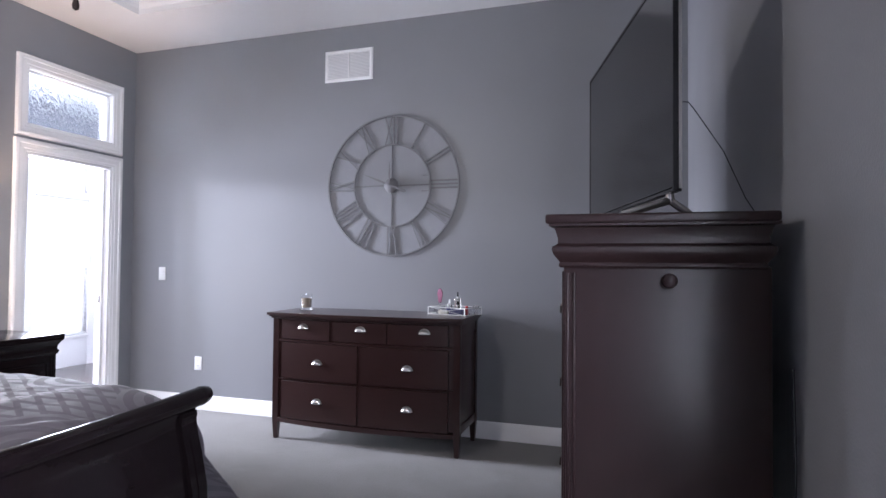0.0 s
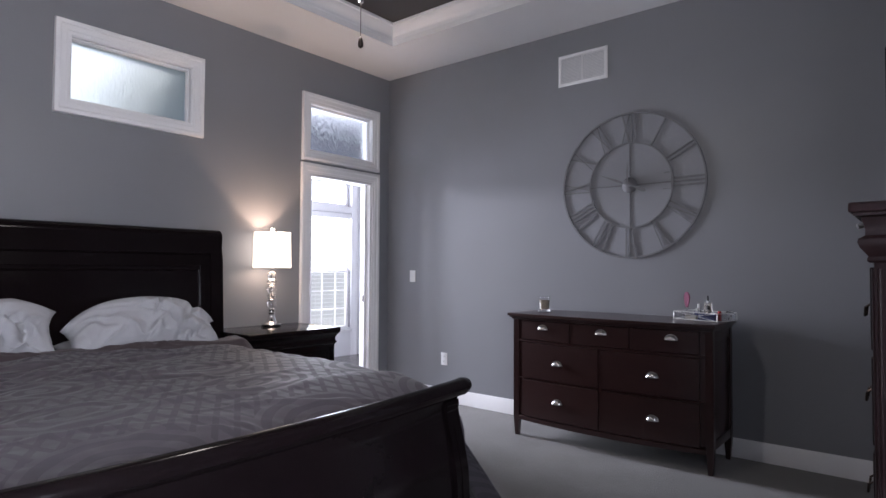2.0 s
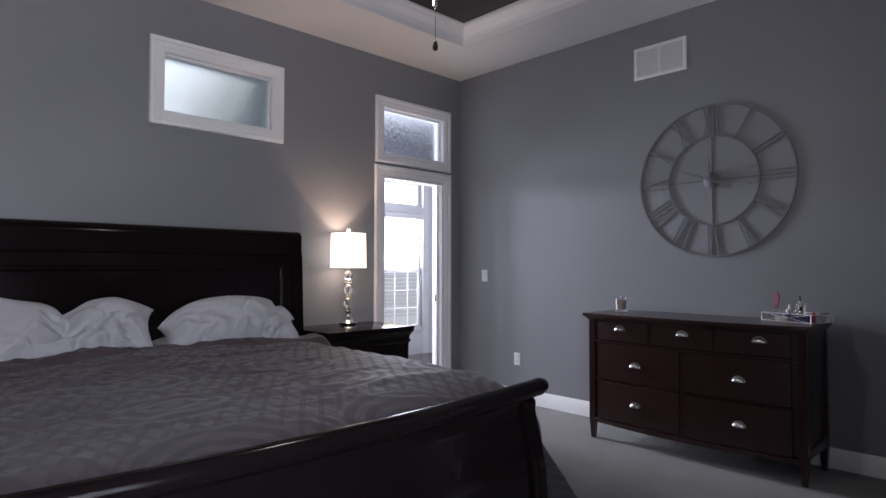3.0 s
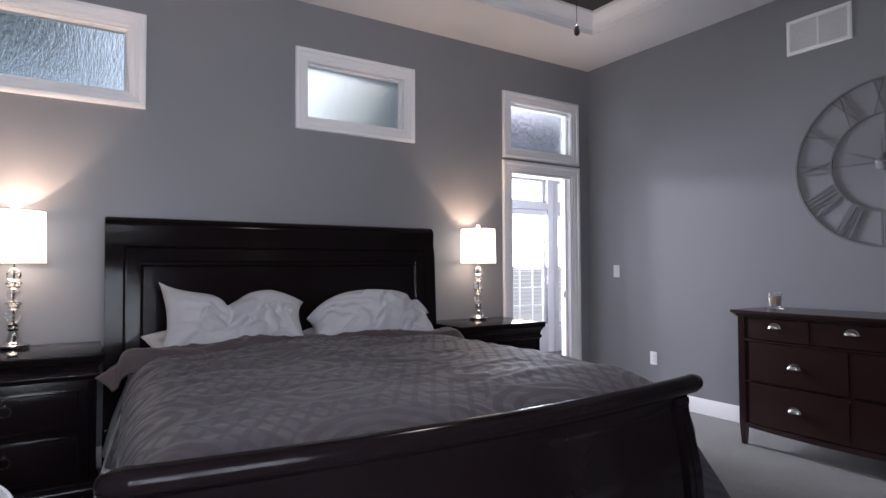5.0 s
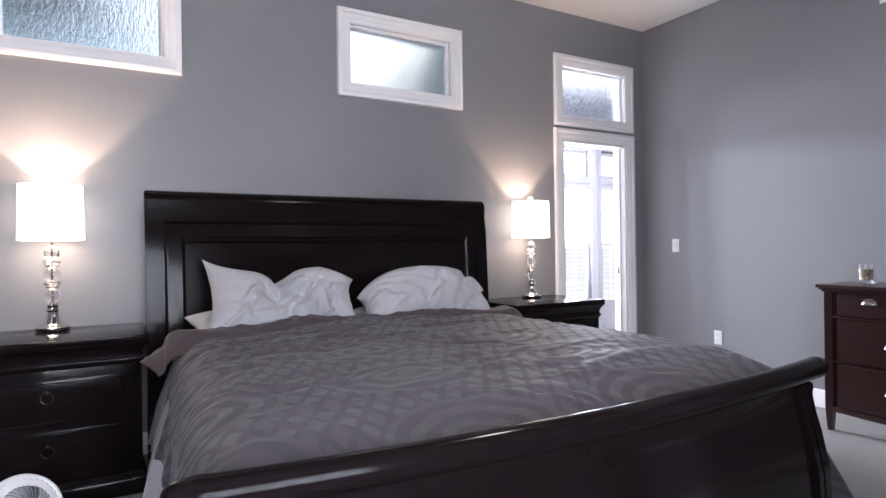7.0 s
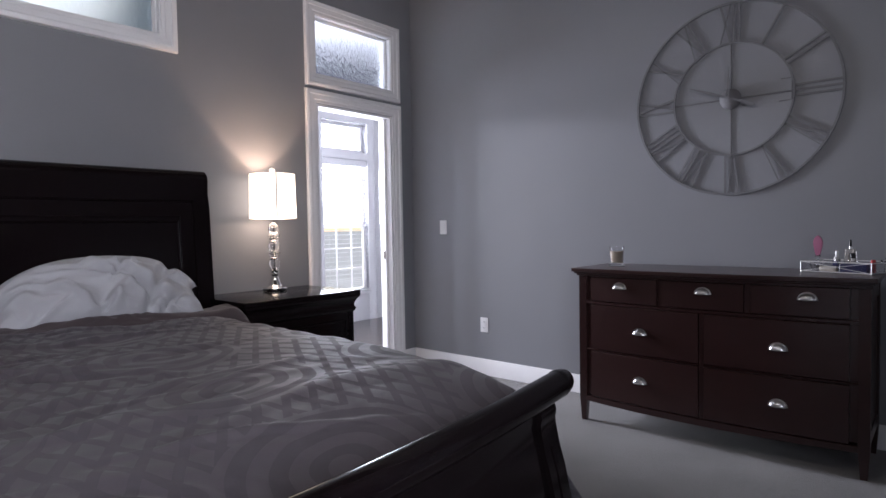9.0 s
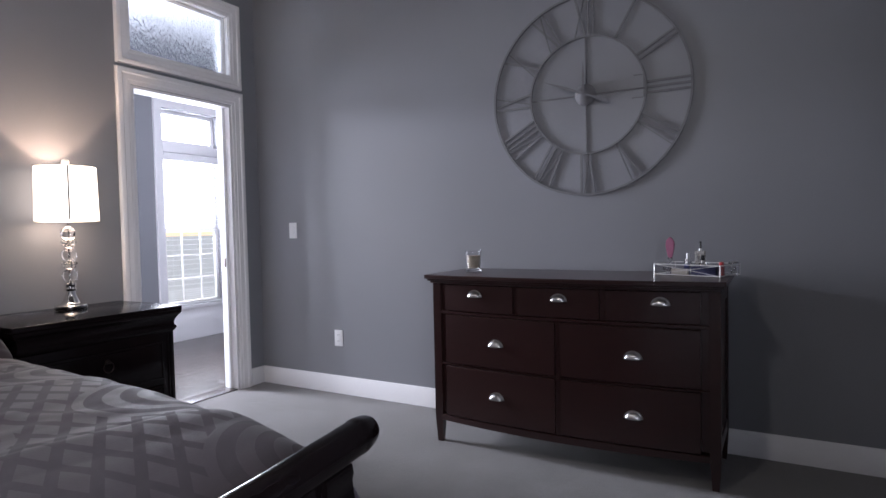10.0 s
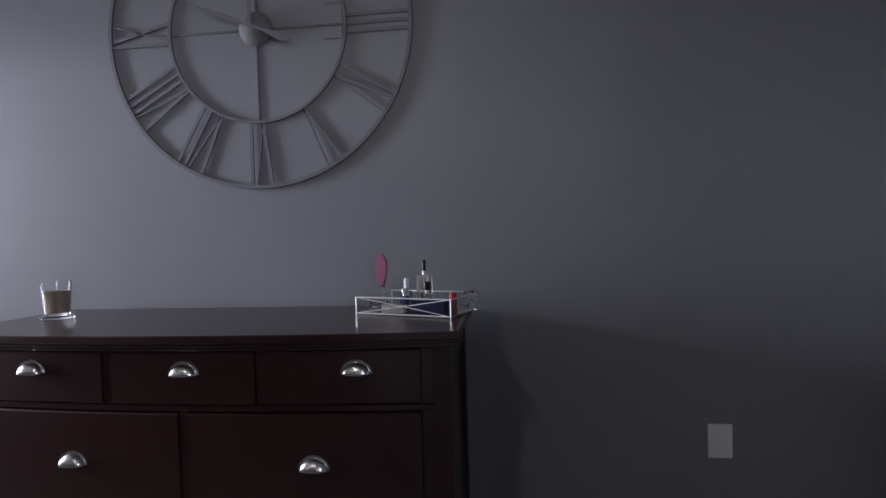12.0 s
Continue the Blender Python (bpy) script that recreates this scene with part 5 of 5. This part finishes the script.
# ---- the ceiling fan ----
cf = empty("ceiling_fan", (-1.50, 1.80, CEIL + 0.215))
tagged(cf, "dark bronze ceiling fan with a pull chain and an unseen frosted bowl, assumed lit", "ceiling fan")
part("canopy", lathe([(0, 0), (0.075, 0), (0.07, -0.03), (0.03, -0.06), (0.012, -0.07), (0.012, -0.42), (0, -0.42)][::-1], 24), "bronze", cf)
part("motor", lathe([(0, -0.62), (0.10, -0.62), (0.14, -0.57), (0.145, -0.50), (0.11, -0.44), (0.03, -0.40), (0, -0.40)], 32), "bronze", cf)
for k in range(5):
    bl = part("blade", box((0.16, -0.065, -0.565), (0.66, 0.065, -0.557), 0.003), "espresso", cf)
    bl.rotation_euler = (radians(0), 0, radians(72 * k + 10))
    part("blade_arm", box((0.10, -0.02, -0.556), (0.24, 0.02, -0.550), 0.002), "bronze", bl)
part("light_rim", lathe([(0, -0.66), (0.11, -0.66), (0.12, -0.64), (0.10, -0.62), (0, -0.62)], 32), "bronze", cf)
part("bowl", lathe([(0, -0.765), (0.04, -0.758), (0.075, -0.735), (0.10, -0.70), (0.11, -0.662), (0, -0.662)], 32), "frosted", cf, "unseen frosted glass bowl, assumed lit")
part("pull_chain", tube([(0.07, 0.01, -0.66), (0.07, 0.01, -1.30)], 0.0016, 5), "bronze", cf)
part("chain_fob", lathe([(0, -1.345), (0.010, -1.338), (0.012, -1.325), (0.008, -1.305), (0.003, -1.295), (0, -1.293)], 14, (0.07, 0.01, 0)), "bronze", cf, "dark drop-shaped chain fob")
part("chain_coupling", lathe([(0, -1.15), (0.010, -1.15), (0.010, -1.08), (0, -1.08)], 14, (0.07, 0.01, 0)), "nickel", cf)


def floor_fan_parts(fan):
    R, D = 0.145, 0.09
    shell = [(R - 0.022, -0.02), (R - 0.004, -0.012), (R, 0.0), (R, D * 0.55), (R - 0.02, D), (R - 0.05, D + 0.01), (R - 0.052, D + 0.004), (R - 0.024, D - 0.006), (R - 0.008, D * 0.5), (R - 0.010, 0.0), (R - 0.022, -0.02)]

    hd = part("housing", lathe(shell, 48), "plastic", fan, "white round housing")
    hd.matrix_local = pose(-0.02, -0.01, 0.212, 0, 62, 32)
    part("rim", tube([((R - 0.013) * math.cos(a), (R - 0.013) * math.sin(a), D - 0.01) for a in np.linspace(0, 2 * math.pi, 49)[:-1]], 0.012, 8, closed=True), "plastic", hd)
    for k in range(34):
        a0 = 2 * math.pi * k / 34
        pts = []
        for j in range(8):
            t = j / 7
            r = 0.042 + (R - 0.060) * t
            a = a0 + 0.75 * t ** 1.3
            pts.append((r * math.cos(a), r * math.sin(a), D + 0.012 - 0.014 * t * t))
        part("grille_bar", tube(pts, 0.0018, 5), "plastic_grey", hd)
    part("grille_ring", tube([(0.042 * math.cos(a), 0.042 * math.sin(a), D + 0.012) for a in np.linspace(0, 2 * math.pi, 25)[:-1]], 0.004, 6, closed=True), "plastic", hd)
    part("grille_cap", lathe([(0, D + 0.006), (0.040, D + 0.006), (0.040, D + 0.014), (0.030, D + 0.019), (0, D + 0.020)], 28), "plastic", hd, "round centre cap")
    for k in range(3):
        own = bmesh.new()
        rows = []
        for j in range(6):
            r = 0.025 + 0.10 * j / 5
            a = radians(120 * k) + 0.12 * j
            rows.append([own.verts.new((r * math.cos(a + s * 0.5), r * math.sin(a + s * 0.5), 0.045 + s * 0.02)) for s in (-1, 0, 1)])
        for a, b in zip(rows, rows[1:]):
            for j in range(2):
                own.faces.new((a[j], a[j + 1], b[j + 1], b[j]))
        bl = part("blade", own, "plastic_grey", hd)
        so = bl.modifiers.new("thick", "SOLIDIFY")
        so.thickness = 0.003
    part("motor", lathe([(0, -0.02), (0.05, -0.02), (0.055, 0.02), (0.04, 0.04), (0, 0.04)], 24), "plastic_grey", hd)
    bs = part("base", lathe([(0, 0), (0.085, 0), (0.090, 0.008), (0.08, 0.022), (0.05, 0.032), (0.03, 0.045), (0, 0.05)], 40), "plastic", fan, "round white base")
    for s in (-1, 1):
        part("bracket", tube([(-0.011 * s, 0.017 * s, 0.03), (-0.053 * s, 0.085 * s, 0.05), (-0.080 * s, 0.127 * s, 0.11), (-0.083 * s, 0.132 * s, 0.205)], 0.007, 8), "plastic", fan)


floor_fan_parts(fan)

# planks of the next room
rnd = random.Random(3)
boards = tagged(new("floor_planks"), "dark brown wide wooden floorboards in the next room", kind="structure")
pw = 0.125
ny = 4
x = FAR + 0.002
col = 0
lengths = {}
while x < W - T - 0.03:
    w = min(pw, W - T - 0.002 - x)
    y = FY0 + 0.002
    first = True
    while y < FY1 - 0.01:
        ln = rnd.choice((0.6, 0.9, 1.2)) if first else 1.2
        ln = min(ln, FY1 - 0.002 - y)
        key = (round(w, 3), round(ln, 2))
        if key not in lengths:
            lengths[key] = finish(box((0, 0, -0.0105), (w - 0.0015, ln - 0.0015, 0.0), 0.0012, seg=1), "plank", "plank")
        o = new("plank", lengths[key])
        o.location = (x, y, 0)
        o.parent = boards
        y += ln
        first = False
    x += pw
